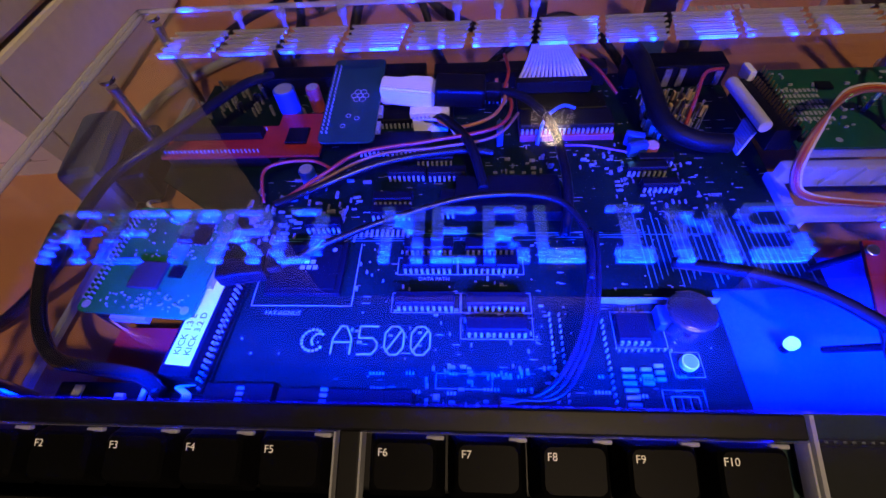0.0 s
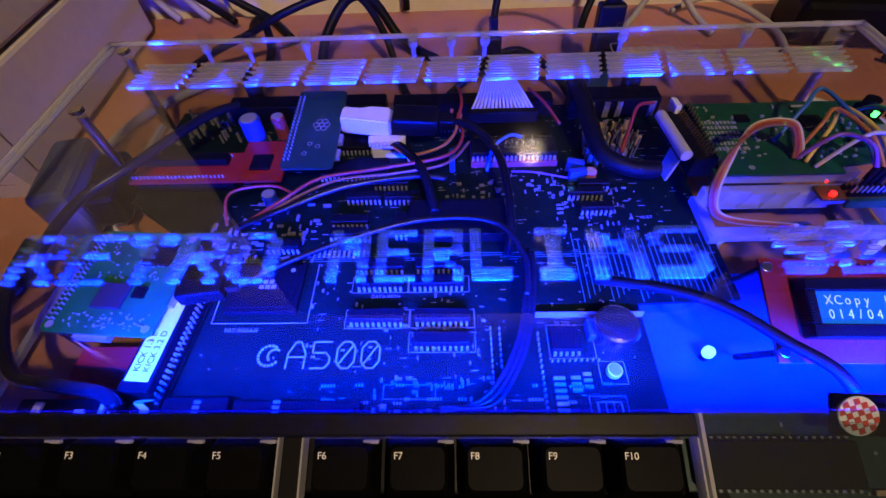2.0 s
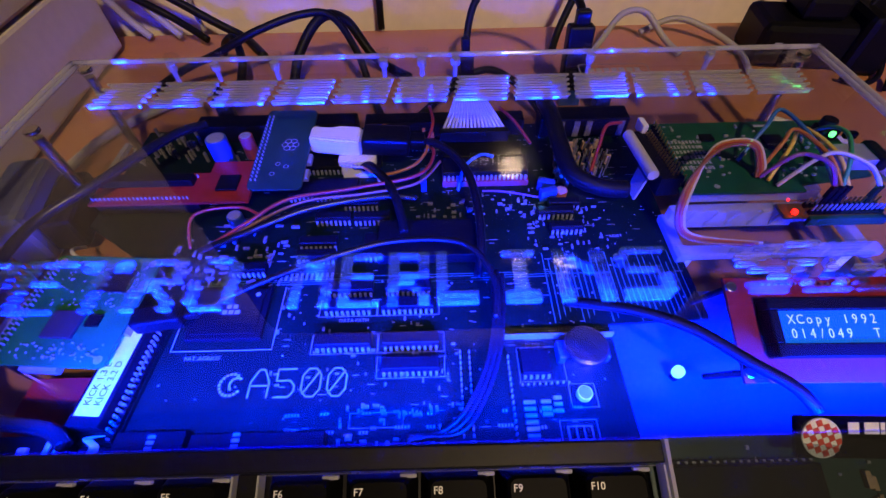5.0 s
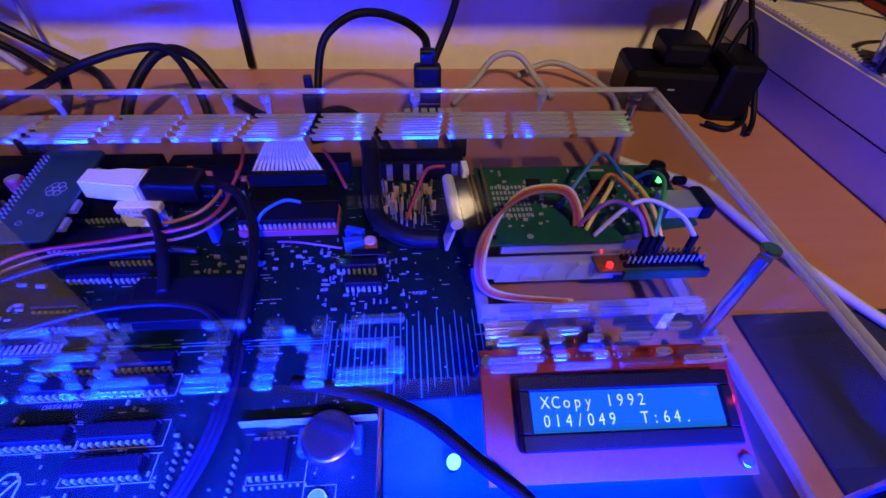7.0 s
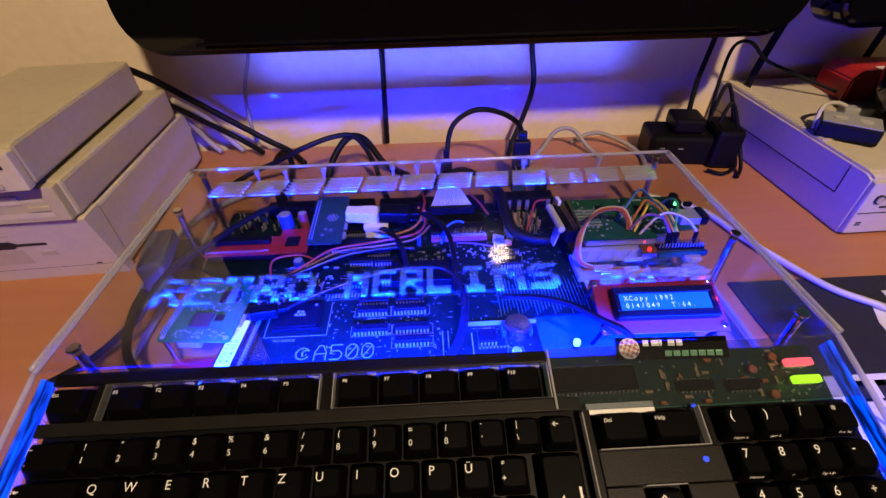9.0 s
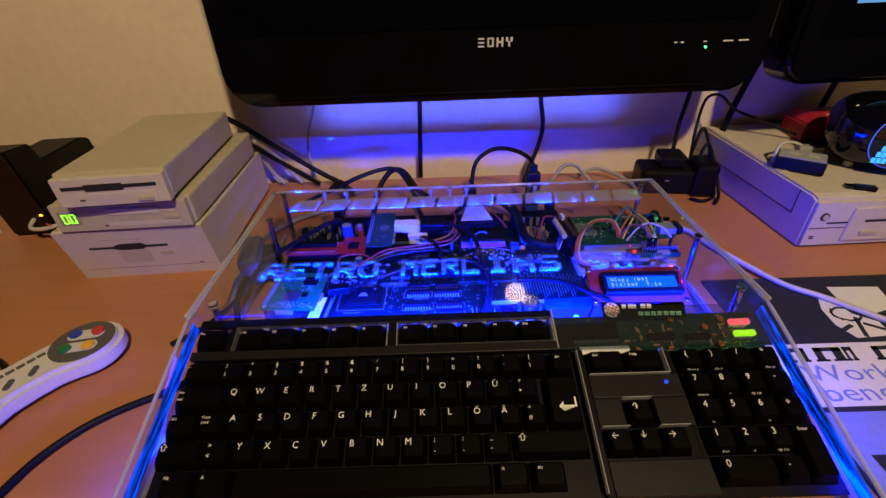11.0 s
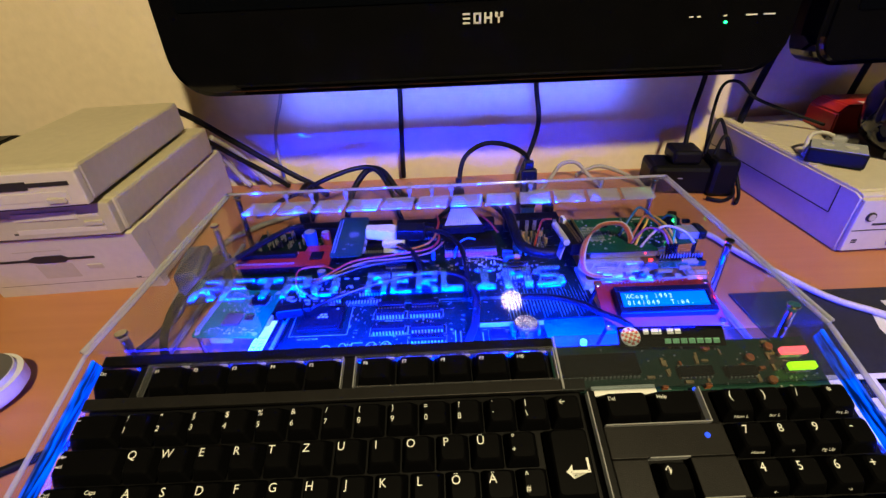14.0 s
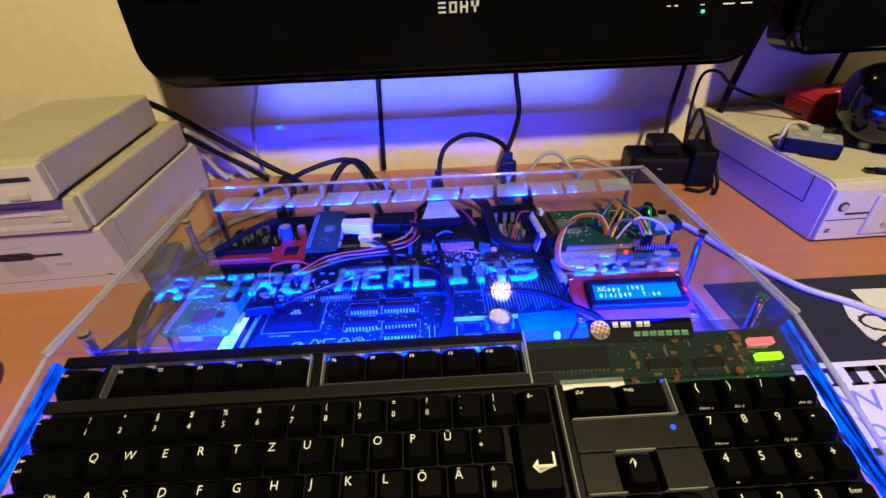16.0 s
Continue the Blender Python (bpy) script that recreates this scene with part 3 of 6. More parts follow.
# slots cut through the lid: the sawn rim of each one, with round ends
def rail_mesh(w, material):
    d, wall, deep = (0.0026, 0.00062, -0.0022) if material is M["vent"] else (0.0021, 0.00040, -0.0026)
    bm = bmesh.new()
    loops = []
    for inset, z in ((0.0, 0.00005), (0.0, 0.00035), (wall, 0.00035), (wall, deep)):
        r = d / 2 - inset
        loops.append([bm.verts.new((x, y, z)) for x, y in rounded(-w / 2 + inset, w / 2 - inset, -r, r, min(r, w / 2 - inset) * 0.96, 2)])
    n = len(loops[0])
    for p, q in zip(loops, loops[1:]):
        for k in range(n):
            bm.faces.new((p[k], p[(k + 1) % n], q[(k + 1) % n], q[k]))
    return mesh_of(bm, "slot_rim", material)


RAILS = {}


def rail(x, y, w, material=None):
    material = material or M["bar"]
    key = round(w * 2000), material.name
    if key not in RAILS:
        RAILS[key] = rail_mesh(key[0] / 2000, material)
    put("slot_rim", RAILS[key], case, pose(x, y, TOP + 0.003))


bead = mesh_of(cyl(bmesh.new(), 0, 0, 0.0, 0.0006, 0.0010, n=10), "slot_end", M["vent"])
for g in range(12):
    for k in range(5):
        x, y = -0.1875 + g * 0.0342 + k * 0.0008, 0.3950 + k * 0.0052
        rail(x, y, 0.0310, M["vent"])
        for e in (-0.0150, 0.0150):
            put("slot_end", bead, case, pose(x + e, y, TOP + 0.003))
plaque = bmesh.new()
outer, inner = rounded(0.078, 0.120, 0.4135, 0.4270, 0.003, 4), rounded(0.0788, 0.1192, 0.4143, 0.4262, 0.0024, 4)
for k in range(len(outer)):
    j = (k + 1) % len(outer)
    plaque.faces.new([plaque.verts.new((x, y, TOP + 0.0032)) for x, y in (outer[k], outer[j], inner[j], inner[k])])
for k in range(7):
    box(plaque, 0.0835 + k * 0.0046, 0.0868 + k * 0.0046, 0.4180, 0.4220, TOP + 0.0031, TOP + 0.0033)
part("engraved_label", plaque, M["vent"], case, "engraved plate outline with unreadable letters")
GLYPH = {
    "R": ("111111", "110011", "110011", "111111", "111100", "110110", "110011", "110011"),
    "E": ("111111", "110000", "110000", "111110", "110000", "110000", "110000", "111111"),
    "T": ("111111", "111111", "001100", "001100", "001100", "001100", "001100", "001100"),
    "O": ("011110", "110011", "110011", "110011", "110011", "110011", "110011", "011110"),
    "M": ("110011", "111111", "111111", "110111", "110011", "110011", "110011", "110011"),
    "L": ("110000", "110000", "110000", "110000", "110000", "110000", "111111", "111111"),
    "I": ("011110", "001100", "001100", "001100", "001100", "001100", "011110", "011110"),
    "N": ("110011", "111011", "111111", "110111", "110011", "110011", "110011", "110011"),
    "S": ("011111", "110000", "110000", "011110", "000011", "000011", "111111", "111110"),
    "b": ("011111", "110011", "110001", "111101", "110011", "110111", "110011", "111111"),
    "c": ("110000", "110000", "111000", "110000", "110001", "110000", "111111", "111111"),
    "d": ("111111", "111100", "011110", "001111", "011110", "111001", "110011", "111111"),
    "e": ("001111", "110111", "111110", "111000", "011111", "000111", "111111", "111110"),
}


rim_pick = random.Random(11)


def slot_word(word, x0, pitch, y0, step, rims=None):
    rims = rims or (M["bar"], M["bar"], M["bar_dim"])
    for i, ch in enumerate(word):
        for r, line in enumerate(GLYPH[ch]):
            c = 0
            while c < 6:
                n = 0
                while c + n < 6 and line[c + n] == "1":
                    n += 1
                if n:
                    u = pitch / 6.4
                    rail(x0 + i * pitch + (c + n / 2) * u, y0 + (7 - r) * step, n * u - 0.0008, rim_pick.choice(rims))
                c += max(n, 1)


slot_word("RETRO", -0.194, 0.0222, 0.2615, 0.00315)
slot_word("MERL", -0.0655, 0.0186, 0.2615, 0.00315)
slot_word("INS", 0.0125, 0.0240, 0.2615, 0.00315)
slot_word("ebde", 0.1075, 0.0205, 0.2630, 0.00310, (M["vent"], M["bar_dim"], M["bar_dim"]))

# ---- keyboard ----
U = 0.01905
KB = Matrix.Translation((0, 0.1515, 0.0442)) @ Euler((radians(18), 0, 0)).to_matrix().to_4x4()
kb = thing("keyboard", "black computer keyboard with white legends set in the clear case", "keyboard", KB)
ux = lambda u: (u - 11.8) * U
LEG = mat("white_legend", (0.80, 0.80, 0.78), 0.5, var=0.05)


def keycap(w, h):
    """Keycap with sloping sides, its top at z 0."""
    x, y = w * U / 2 - 0.0006, h * U / 2 - 0.0006
    bm = bmesh.new()
    rings = []
    for z, ix, iy0, iy1 in ((-0.0085, 0, 0, 0), (-0.0012, 0.0021, 0.0030, 0.0012), (0.0, 0.0030, 0.0038, 0.0020)):
        rings.append([bm.verts.new((a, c, z)) for a, c in rounded(-x + ix, x - ix, -y + iy0, y - iy1, 0.0012 if z < -0.005 else 0.0022, 3)])
    n = len(rings[0])
    for a, c in zip(rings, rings[1:]):
        for k in range(n):
            bm.faces.new((a[k], a[(k + 1) % n], c[(k + 1) % n], c[k]))
    bm.faces.new(rings[-1])
    return mesh_of(bm, "key", M["key"])


CAPS = {}


def key(u, s, w=1.0, legend=(), h=1.0):
    if (w, h) not in CAPS:
        CAPS[w, h] = keycap(w, h)
    k = put("key", CAPS[w, h], kb, pose(ux(u + w / 2), s * U, 0.0, 1.5 if s else 0))
    for t, dx, dy, size in legend:
        put("legend", text_mesh(t, size, LEG), k, pose(-w * U / 2 + 0.0046 + dx, h * U / 2 - 0.0056 + dy, 0.00022))
    return k


BIG, MIDDLE, SMALL = 0.0062, 0.0044, 0.0030
two = lambda a, c: ((a, 0.0, 0.0008, MIDDLE), (c, 0.0, -0.0056, MIDDLE))
one = lambda a: ((a, 0.0012, -0.0004, BIG),)
tiny = lambda a: ((a, 0.0012, 0.0004, SMALL),)
key(0, 2.5, 1.25, tiny("Esc"))
for i in range(5):
    key(1.75 + i * 1.25, 2.5, 1.25, tiny("F%d" % (i + 1)))
    key(8.5 + i * 1.25, 2.5, 1.25, tiny("F%d" % (i + 6)))
key(0, 1, 1.5, two("~", "."))
for i, (a, c) in enumerate((("!", "1"), ('"', "2"), ("§", "3"), ("$", "4"), ("%", "5"), ("&", "6"), ("/", "7"), ("(", "8"), (")", "9"), ("=", "0"), ("?", "ß"), ("`", "´"), ("|", "\\"))):
    key(1.5 + i, 1, 1.0, two(a, c))
key(14.5, 1, 1.0, (("←", 0.002, 0, MIDDLE),))
key(0, 0, 2.0, (("⇤", 0.001, 0, MIDDLE), ("⇥", 0.001, -0.005, MIDDLE)))
for i, c in enumerate("QWERTZUIOPÜ"):
    key(2 + i, 0, 1.0, one(c))
key(13, 0, 1.0, two("*", "+"))
key(14.15, -0.5, 1.35, (("↵", 0.010, -0.018, 0.016),), 2.0)
key(0, -1, 1.25, tiny("Ctrl"))
key(1.25, -1, 1.0, (("Caps", 0.001, 0.001, SMALL), ("Lock", 0.001, -0.0025, SMALL)))
for i, c in enumerate("ASDFGHJKLÖÄ"):
    key(2.25 + i, -1, 1.0, one(c))
key(13.25, -1, 0.9, two("^", "#"))
key(0, -2, 1.75, (("⇧", 0.002, 0, BIG),))
key(1.75, -2, 1.0, two(">", "<"))
for i, c in enumerate("YXCVBNM"):
    key(2.75 + i, -2, 1.0, one(c))
for i, (a, c) in enumerate(((";", ","), (":", "."), ("_", "-"))):
    key(9.75 + i, -2, 1.0, two(a, c))
key(12.75, -2, 2.75, (("⇧", 0.002, 0, BIG),))
key(0.5, -3, 1.25, tiny("Alt"))
key(1.75, -3, 1.25, tiny("A"))
key(3.0, -3, 9.0)
key(12.0, -3, 1.25, tiny("A"))
key(13.25, -3, 1.25, tiny("Alt"))
key(16.05, 1, 1.5, tiny("Del"))
key(17.55, 1, 1.5, tiny("Help"))
key(17.05, -1, 1.0, one("↑"))
for i, c in enumerate("←↓→"):
    key(16.05 + i, -2, 1.0, one(c))
for r, line in enumerate(("()/*", "789-", "456+", "123")):
    for i, c in enumerate(line):
        key(19.6 + i, 1 - r, 1.0, one(c))
FRONT = {(0, 0): "Num L", (0, 1): "Scr L", (0, 3): "Prt Sc", (1, 0): "Home", (1, 1): "↑", (1, 2): "Pg Up", (2, 0): "←", (2, 2): "→", (3, 0): "End", (3, 1): "↓", (3, 2): "Pg Dn"}
for (r, i), word in FRONT.items():
    put("front_legend", text_mesh(word, 0.0030, LEG), kb, pose(ux(19.6 + i + 0.5), (1 - r - 0.5) * U + 0.0022, -0.0042, 66))
key(22.6, -2.5, 1.0, tiny("Enter"), 2.0)
key(19.6, -3, 2.0, one("0"))
key(21.6, -3, 1.0, one("."))
PL = -0.0072


def plate(u0, u1, s0, s1, z1=PL, material=None, name="frame_bar", bev=0.0006):
    bx(name, material or M["plate"], kb, ux(u0), ux(u1), s0 * U, s1 * U, z1 - 0.004, z1, bev)


plate(-0.05, 15.65, -3.75, 2.0, PL - 0.004, M["black"], "key_bed")
plate(19.45, 23.85, -3.75, 1.6, PL - 0.004, M["black"], "key_bed")
plate(15.60, 19.45, -3.75, 1.6, PL - 0.0035, M["black"], "key_bed")
plate(-0.05, 14.9, 1.98, 3.02, PL - 0.004, M["black"], "key_bed")
plate(0.05, 15.7, 1.58, 1.95, -0.0015)
plate(0.05, 14.95, 3.02, 3.38, -0.0006, M["black"])
plate(1.35, 1.65, 1.95, 3.02, -0.0026, M["black"])
plate(8.08, 8.42, 1.95, 3.02, -0.0026, M["black"])
plate(15.72, 15.95, -3.7, 1.58, -0.0032, M["black"])
plate(15.95, 19.42, -0.42, 0.46, -0.0030)
plate(15.95, 16.95, -1.48, -0.44, -0.0030)
plate(18.15, 19.42, -1.48, -0.44, -0.0030)
plate(15.95, 19.42, -3.7, -2.6, -0.0030)


# ---- inside the case: materials ----
M.update(
    pcb=mat("dark_green_circuit_board", (0.002, 0.009, 0.0045), 0.45, var=0.35, gloss=0.12, scale=70, bump=0.04, bump_scale=900),
    pcb3=mat("dull_green_circuit_board", (0.011, 0.046, 0.034), 0.35, var=0.3, scale=90),
    pcb2=mat("green_circuit_board", (0.007, 0.062, 0.030), 0.36, var=0.3, gloss=0.2, scale=90, bump=0.3, bump_scale=900),
    pcb_teal=mat("teal_circuit_board", (0.010, 0.14, 0.030), 0.4, var=0.3, gloss=0.12, scale=90, bump=0.2, bump_scale=900),
    pcb_red=mat("red_circuit_board", (0.28, 0.018, 0.014), 0.32, var=0.2, scale=90, bump=0.25, bump_scale=900),
    ic=mat("black_chip_epoxy", (0.004, 0.004, 0.0042), 0.5, gloss=0.09, var=0.2, scale=150, bump=0.05, bump_scale=2500),
    smd=mat("small_part_metal", (0.22, 0.21, 0.20), 0.4, 0.3, var=0.5, scale=400),
    tin=mat("tinned_metal", (0.36, 0.37, 0.38), 0.35, 0.4, var=0.15, scale=300),
    gold=mat("gold_plating", (0.80, 0.55, 0.20), 0.3, 1.0, var=0.1, scale=300),
    silk=mat("white_silkscreen", (0.27, 0.28, 0.30), 0.6, var=0.1, scale=300),
    trace=mat("copper_trace_under_mask", (0.045, 0.16, 0.11), 0.3, var=0.1),
    ceramic=mat("tan_ceramic", (0.45, 0.30, 0.16), 0.5, var=0.2, scale=200),
    orange=mat("orange_ceramic", (0.55, 0.16, 0.06), 0.45, var=0.2, scale=200),
    nylon=mat("white_nylon", (0.76, 0.76, 0.74), 0.45, var=0.06, scale=80),
    blueplastic=mat("blue_plastic", (0.015, 0.05, 0.22), 0.4, var=0.1),
    grey=mat("grey_plastic", (0.30, 0.31, 0.34), 0.45, var=0.1),
    socket_red=mat("red_brown_socket", (0.30, 0.05, 0.035), 0.45, var=0.15, scale=200),
    w_red=mat("red_wire", (0.30, 0.03, 0.025), 0.4, var=0.1),
    w_orange=mat("orange_wire", (0.42, 0.15, 0.035), 0.4, var=0.1),
    w_yellow=mat("yellow_wire", (0.66, 0.48, 0.08), 0.4, var=0.1),
    w_white=mat("white_wire", (0.50, 0.48, 0.47), 0.45, var=0.08),
    w_blue=mat("blue_wire", (0.03, 0.14, 0.50), 0.4, var=0.1),
    w_green=mat("green_wire", (0.04, 0.32, 0.16), 0.4, var=0.1),
    w_violet=mat("violet_wire", (0.22, 0.08, 0.35), 0.4, var=0.1),
    w_brown=mat("brown_wire", (0.22, 0.09, 0.05), 0.4, var=0.1),
    w_black=mat("black_cable", (0.004, 0.004, 0.0045), 0.5, gloss=0.14, var=0.15, bump=0.1),
    w_grey=mat("grey_cable", (0.30, 0.28, 0.25), 0.5, var=0.1),
    w_shiny=mat("shiny_black_cable", (0.008, 0.008, 0.009), 0.25, gloss=0.35, var=0.15),
    red_mask=mat("orange_red_circuit_board", (0.22, 0.016, 0.010), 0.34, var=0.12, scale=90, gloss=0.25),
    smoke=clear("smoked_acrylic_window", (0.70, 0.74, 0.76), 1.49, 0.03, 0.02),
    flat=mat("grey_flat_cable", (0.48, 0.47, 0.47), 0.5, var=0.08, scale=200),
    led_red=mat("red_light", (0.6, 0.05, 0.03), 0.3, var=0, emit=(1.0, 0.012, 0.008), power=5),
    led_green=mat("green_lamp", (0.1, 0.6, 0.1), 0.3, var=0, emit=(0.1, 1.0, 0.15), power=5),
    led_dim=mat("dim_blue_lamp", (0.02, 0.05, 0.5), 0.3, var=0, emit=(0.03, 0.08, 1.0), power=0.9),
    led_blue=mat("blue_lamp", (0.1, 0.3, 0.8), 0.3, var=0, emit=(0.10, 0.42, 1.0), power=6),
    lcd=mat("blue_display_glass", (0.005, 0.03, 0.20), 0.12, var=0, emit=(0.008, 0.18, 0.95), power=0.95),
    lcd_text=mat("lit_display_characters", (0.6, 0.7, 0.8), 0.3, var=0, emit=(0.45, 0.66, 1.0), power=0.7),
)
BZ = 0.024


def led_glow(x, y, z, energy, color, radius=0.0015):
    lamp("led_bulb", "POINT", energy, color, pose(x, y, z), radius=radius)


# ---- circuit-board helpers ----
DIPS = {}


def dip(parent, x, y, n, wide, z=BZ, rot=0.0, h=0.0042, name="chip", body=None, label=""):
    """A chip of two rows of n pins; its long side along x before it is turned."""
    key = (n, wide, h, (body or M["ic"]).name)
    if key not in DIPS:
        L = n * 0.00254
        bm = box(bmesh.new(), -L / 2, L / 2, -wide / 2 + 0.0007, wide / 2 - 0.0007, 0.0012, 0.0012 + h, 0.0004, 1)
        pins = bmesh.new()
        for s in (-1, 1):
            for i in range(n):
                px = -L / 2 + 0.00127 + i * 0.00254
                box(pins, px - 0.00055, px + 0.00055, s * wide / 2 - 0.0006, s * wide / 2 + 0.0004, 0.0, 0.0030)
        DIPS[key] = mesh_of(bm, name, body or M["ic"]), mesh_of(pins, "pins", M["tin"])
    c = put(name, DIPS[key][0], parent, pose(x, y, z, 0, 0, rot), label)
    put("pins", DIPS[key][1], c)
    return c


def silk_text(parent, s, x, y, size, z=BZ, rot=0.0, material=None, align="LEFT"):
    return put("board_print", text_mesh(s, size, material or M["silk"], align=align), parent, pose(x, y, z + 0.00012, 0, 0, rot))


def scatter(parent, name, rng, count, x0, x1, y0, y1, z, sizes, material, keep=None):
    """Small soldered parts, joined because they are too small to pick apart."""
    bm = bmesh.new()
    for _ in range(count):
        x, y = rng.uniform(x0, x1), rng.uniform(y0, y1)
        w, d, h = sizes
        if rng.random() < 0.5:
            w, d = d, w
        k = rng.uniform(0.7, 1.3)
        box(bm, x - w * k / 2, x + w * k / 2, y - d * k / 2, y + d * k / 2, z, z + h * k)
    ob = part(name, bm, material, parent)
    return tagged(ob, kind="stuff")


def can(parent, x, y, z, r, h, material, top, name="capacitor", m=None, label=""):
    c = part(name, cyl(bmesh.new(), 0, 0, 0, h, r, n=24, bevel=r * 0.12), material, parent, label, pose(x, y, z) if m is None else m, False)
    part("top_plate", cyl(bmesh.new(), 0, 0, h, h + 0.0002, r * 0.82, n=24), top, c)
    return c


def header_pins(parent, x0, y0, x1, y1, n, z, h=0.007, material=None, base=True):
    bm, bb = bmesh.new(), bmesh.new()
    for i in range(n):
        t = i / max(n - 1, 1)
        x, y = x0 + (x1 - x0) * t, y0 + (y1 - y0) * t
        box(bm, x - 0.00035, x + 0.00035, y - 0.00035, y + 0.00035, z, z + h)
        box(bb, x - 0.0011, x + 0.0011, y - 0.0011, y + 0.0011, z, z + 0.0022)
    part("pins", bm, material or M["gold"], parent)
    if base:
        part("pin_base", bb, M["ic"], parent)


rng = random.Random(5)

# ---- main circuit board ----
mb = thing("motherboard", "large dark circuit board with many black chips", "circuit board")
OUT = [(-0.156, 0.219), (0.0705, 0.219), (0.0705, 0.2750), (0.119, 0.2765), (0.119, 0.432), (-0.205, 0.432), (-0.205, 0.345), (-0.156, 0.312)]
part("board", prism(bmesh.new(), OUT, BZ - 0.0016, BZ), M["pcb"], mb)
for x, y in ((-0.14, 0.24), (-0.19, 0.42), (0.06, 0.24), (0.11, 0.42), (-0.03, 0.42)):
    part("standoff", cyl(bmesh.new(), x, y, 0.009, BZ - 0.0016, 0.003, n=10), M["steel"], mb)
# large square custom chip in its socket, ringed by a printed frame
sq = thing("square_chip", "large square black chip in a socket on the main board", "chip", pose(-0.108, 0.2850, BZ))
bx("socket", M["ic"], sq, -0.0175, 0.0175, -0.0145, 0.0145, 0.0, 0.0030, 0.0006)
bx("chip_body", M["ic"], sq, -0.0150, 0.0150, -0.0122, 0.0122, 0.0030, 0.0038, 0.0003)
part("dot", cyl(bmesh.new(), 0.0118, 0.0088, 0.0038, 0.0040, 0.0011, n=14), M["silk"], sq)
for dx, dy in ((-0.003, -0.002), (0.0, -0.002), (0.003, -0.002), (-0.0015, 0.001), (0.0015, 0.001)):
    bx("marking", M["grey"], sq, dx, dx + 0.0022, dy, dy + 0.0022, 0.0038, 0.0039)
lines = bmesh.new()
for x0, x1, y0, y1 in ((-0.131, -0.085, 0.2660, 0.2664), (-0.0852, -0.0848, 0.2660, 0.300), (-0.131, -0.1306, 0.2660, 0.297)):
    box(lines, x0, x1, y0, y1, BZ, BZ + 0.0001)
for i in range(10):
    box(lines, -0.0765 + i * 0.0021, -0.0753 + i * 0.0021, 0.2270, 0.2282, BZ, BZ + 0.0001)
for y0, y1 in ((0.2262, 0.2265), (0.2290, 0.2293)):
    box(lines, -0.078, -0.055, y0, y1, BZ, BZ + 0.0001)
part("board_print", lines, M["silk"], mb)
silk_text(mb, "FAT AGNUS", -0.1233, 0.2625, 0.0030)
stroke = bmesh.new()
A = [(0, 0, 0, 0.55), (0, 0.55, 0.35, 1), (0.35, 1, 0.65, 1), (0.65, 1, 1, 0.55), (1, 0.55, 1, 0), (0, 0.42, 1, 0.42)]
FIVE = [(1, 1, 0, 1), (0, 1, 0, 0.58), (0, 0.58, 0.75, 0.58), (0.75, 0.58, 1, 0.40), (1, 0.40, 1, 0.2), (1, 0.2, 0.75, 0), (0.75, 0, 0, 0)]
NIL = [(0.3, 0, 0, 0.25), (0, 0.25, 0, 0.75), (0, 0.75, 0.3, 1), (0.3, 1, 0.7, 1), (0.7, 1, 1, 0.75), (1, 0.75, 1, 0.25), (1, 0.25, 0.7, 0), (0.7, 0, 0.3, 0), (0.1, 0.1, 0.9, 0.9)]
for i, glyph in enumerate((A, FIVE, NIL, NIL)):
    for xa, ya, xb, yb in glyph:
        pa, pb = Vector((-0.0905 + i * 0.0111 + xa * 0.0080, 0.2440 + ya * 0.0125, BZ)), Vector((-0.0905 + i * 0.0111 + xb * 0.0080, 0.2440 + yb * 0.0125, BZ))
        d = pb - pa
        box(stroke, -0.0002, d.length + 0.0002, -0.00038, 0.00038, 0, 0.00015, m=Matrix.Translation(pa) @ Euler((0, 0, math.atan2(d.y, d.x))).to_matrix().to_4x4())
part("board_lettering", stroke, M["silk"], mb, "large outlined board lettering")
emb = bmesh.new()
for k in range(14):
    a = radians(60 + k * 20)
    box(emb, -0.0006, 0.0006, -0.0006, 0.0006, 0, 0.0001, m=Matrix.Translation((-0.0990 + 0.0048 * math.cos(a), 0.2500 + 0.0048 * math.sin(a), BZ)))
    if k < 9:
        box(emb, -0.0005, 0.0005, -0.0005, 0.0005, 0, 0.0001, m=Matrix.Translation((-0.0965 + 0.0030 * math.cos(a), 0.2500 + 0.0030 * math.sin(a), BZ)))
part("board_emblem", emb, M["silk"], mb, "round printed emblem")
silk_text(mb, "DATA PATH", -0.0561, 0.2800, 0.0026)
silk_text(mb, "AUDIO", 0.030, 0.2680, 0.0024)
silk_text(mb, "FILTER", 0.030, 0.2650, 0.0024)
silk_text(mb, "RESET", 0.085, 0.3285, 0.0026)
silk_text(mb, "JP7A", -0.0050, 0.2490, 0.0022, rot=90)
silk_text(mb, "RP104", -0.0705, 0.2302, 0.0017)
silk_text(mb, "CN7", -0.0160, 0.2272, 0.0017)
# rows of dynamic memory and logic
for x, y, n in ((-0.052, 0.2680, 10), (-0.0215, 0.2680, 10), (-0.0215, 0.2560, 10), (-0.052, 0.2870, 9), (-0.0235, 0.2870, 10), (-0.052, 0.2970, 9), (-0.0235, 0.2970, 9)):
    dip(mb, x, y, n, 0.0072)
for x, y, n in ((-0.072, 0.327, 8), (-0.072, 0.318, 8), (-0.0665, 0.345, 8), (-0.105, 0.3105, 7), (-0.045, 0.3445, 8)):
    dip(mb, x, y, n, 0.0068)
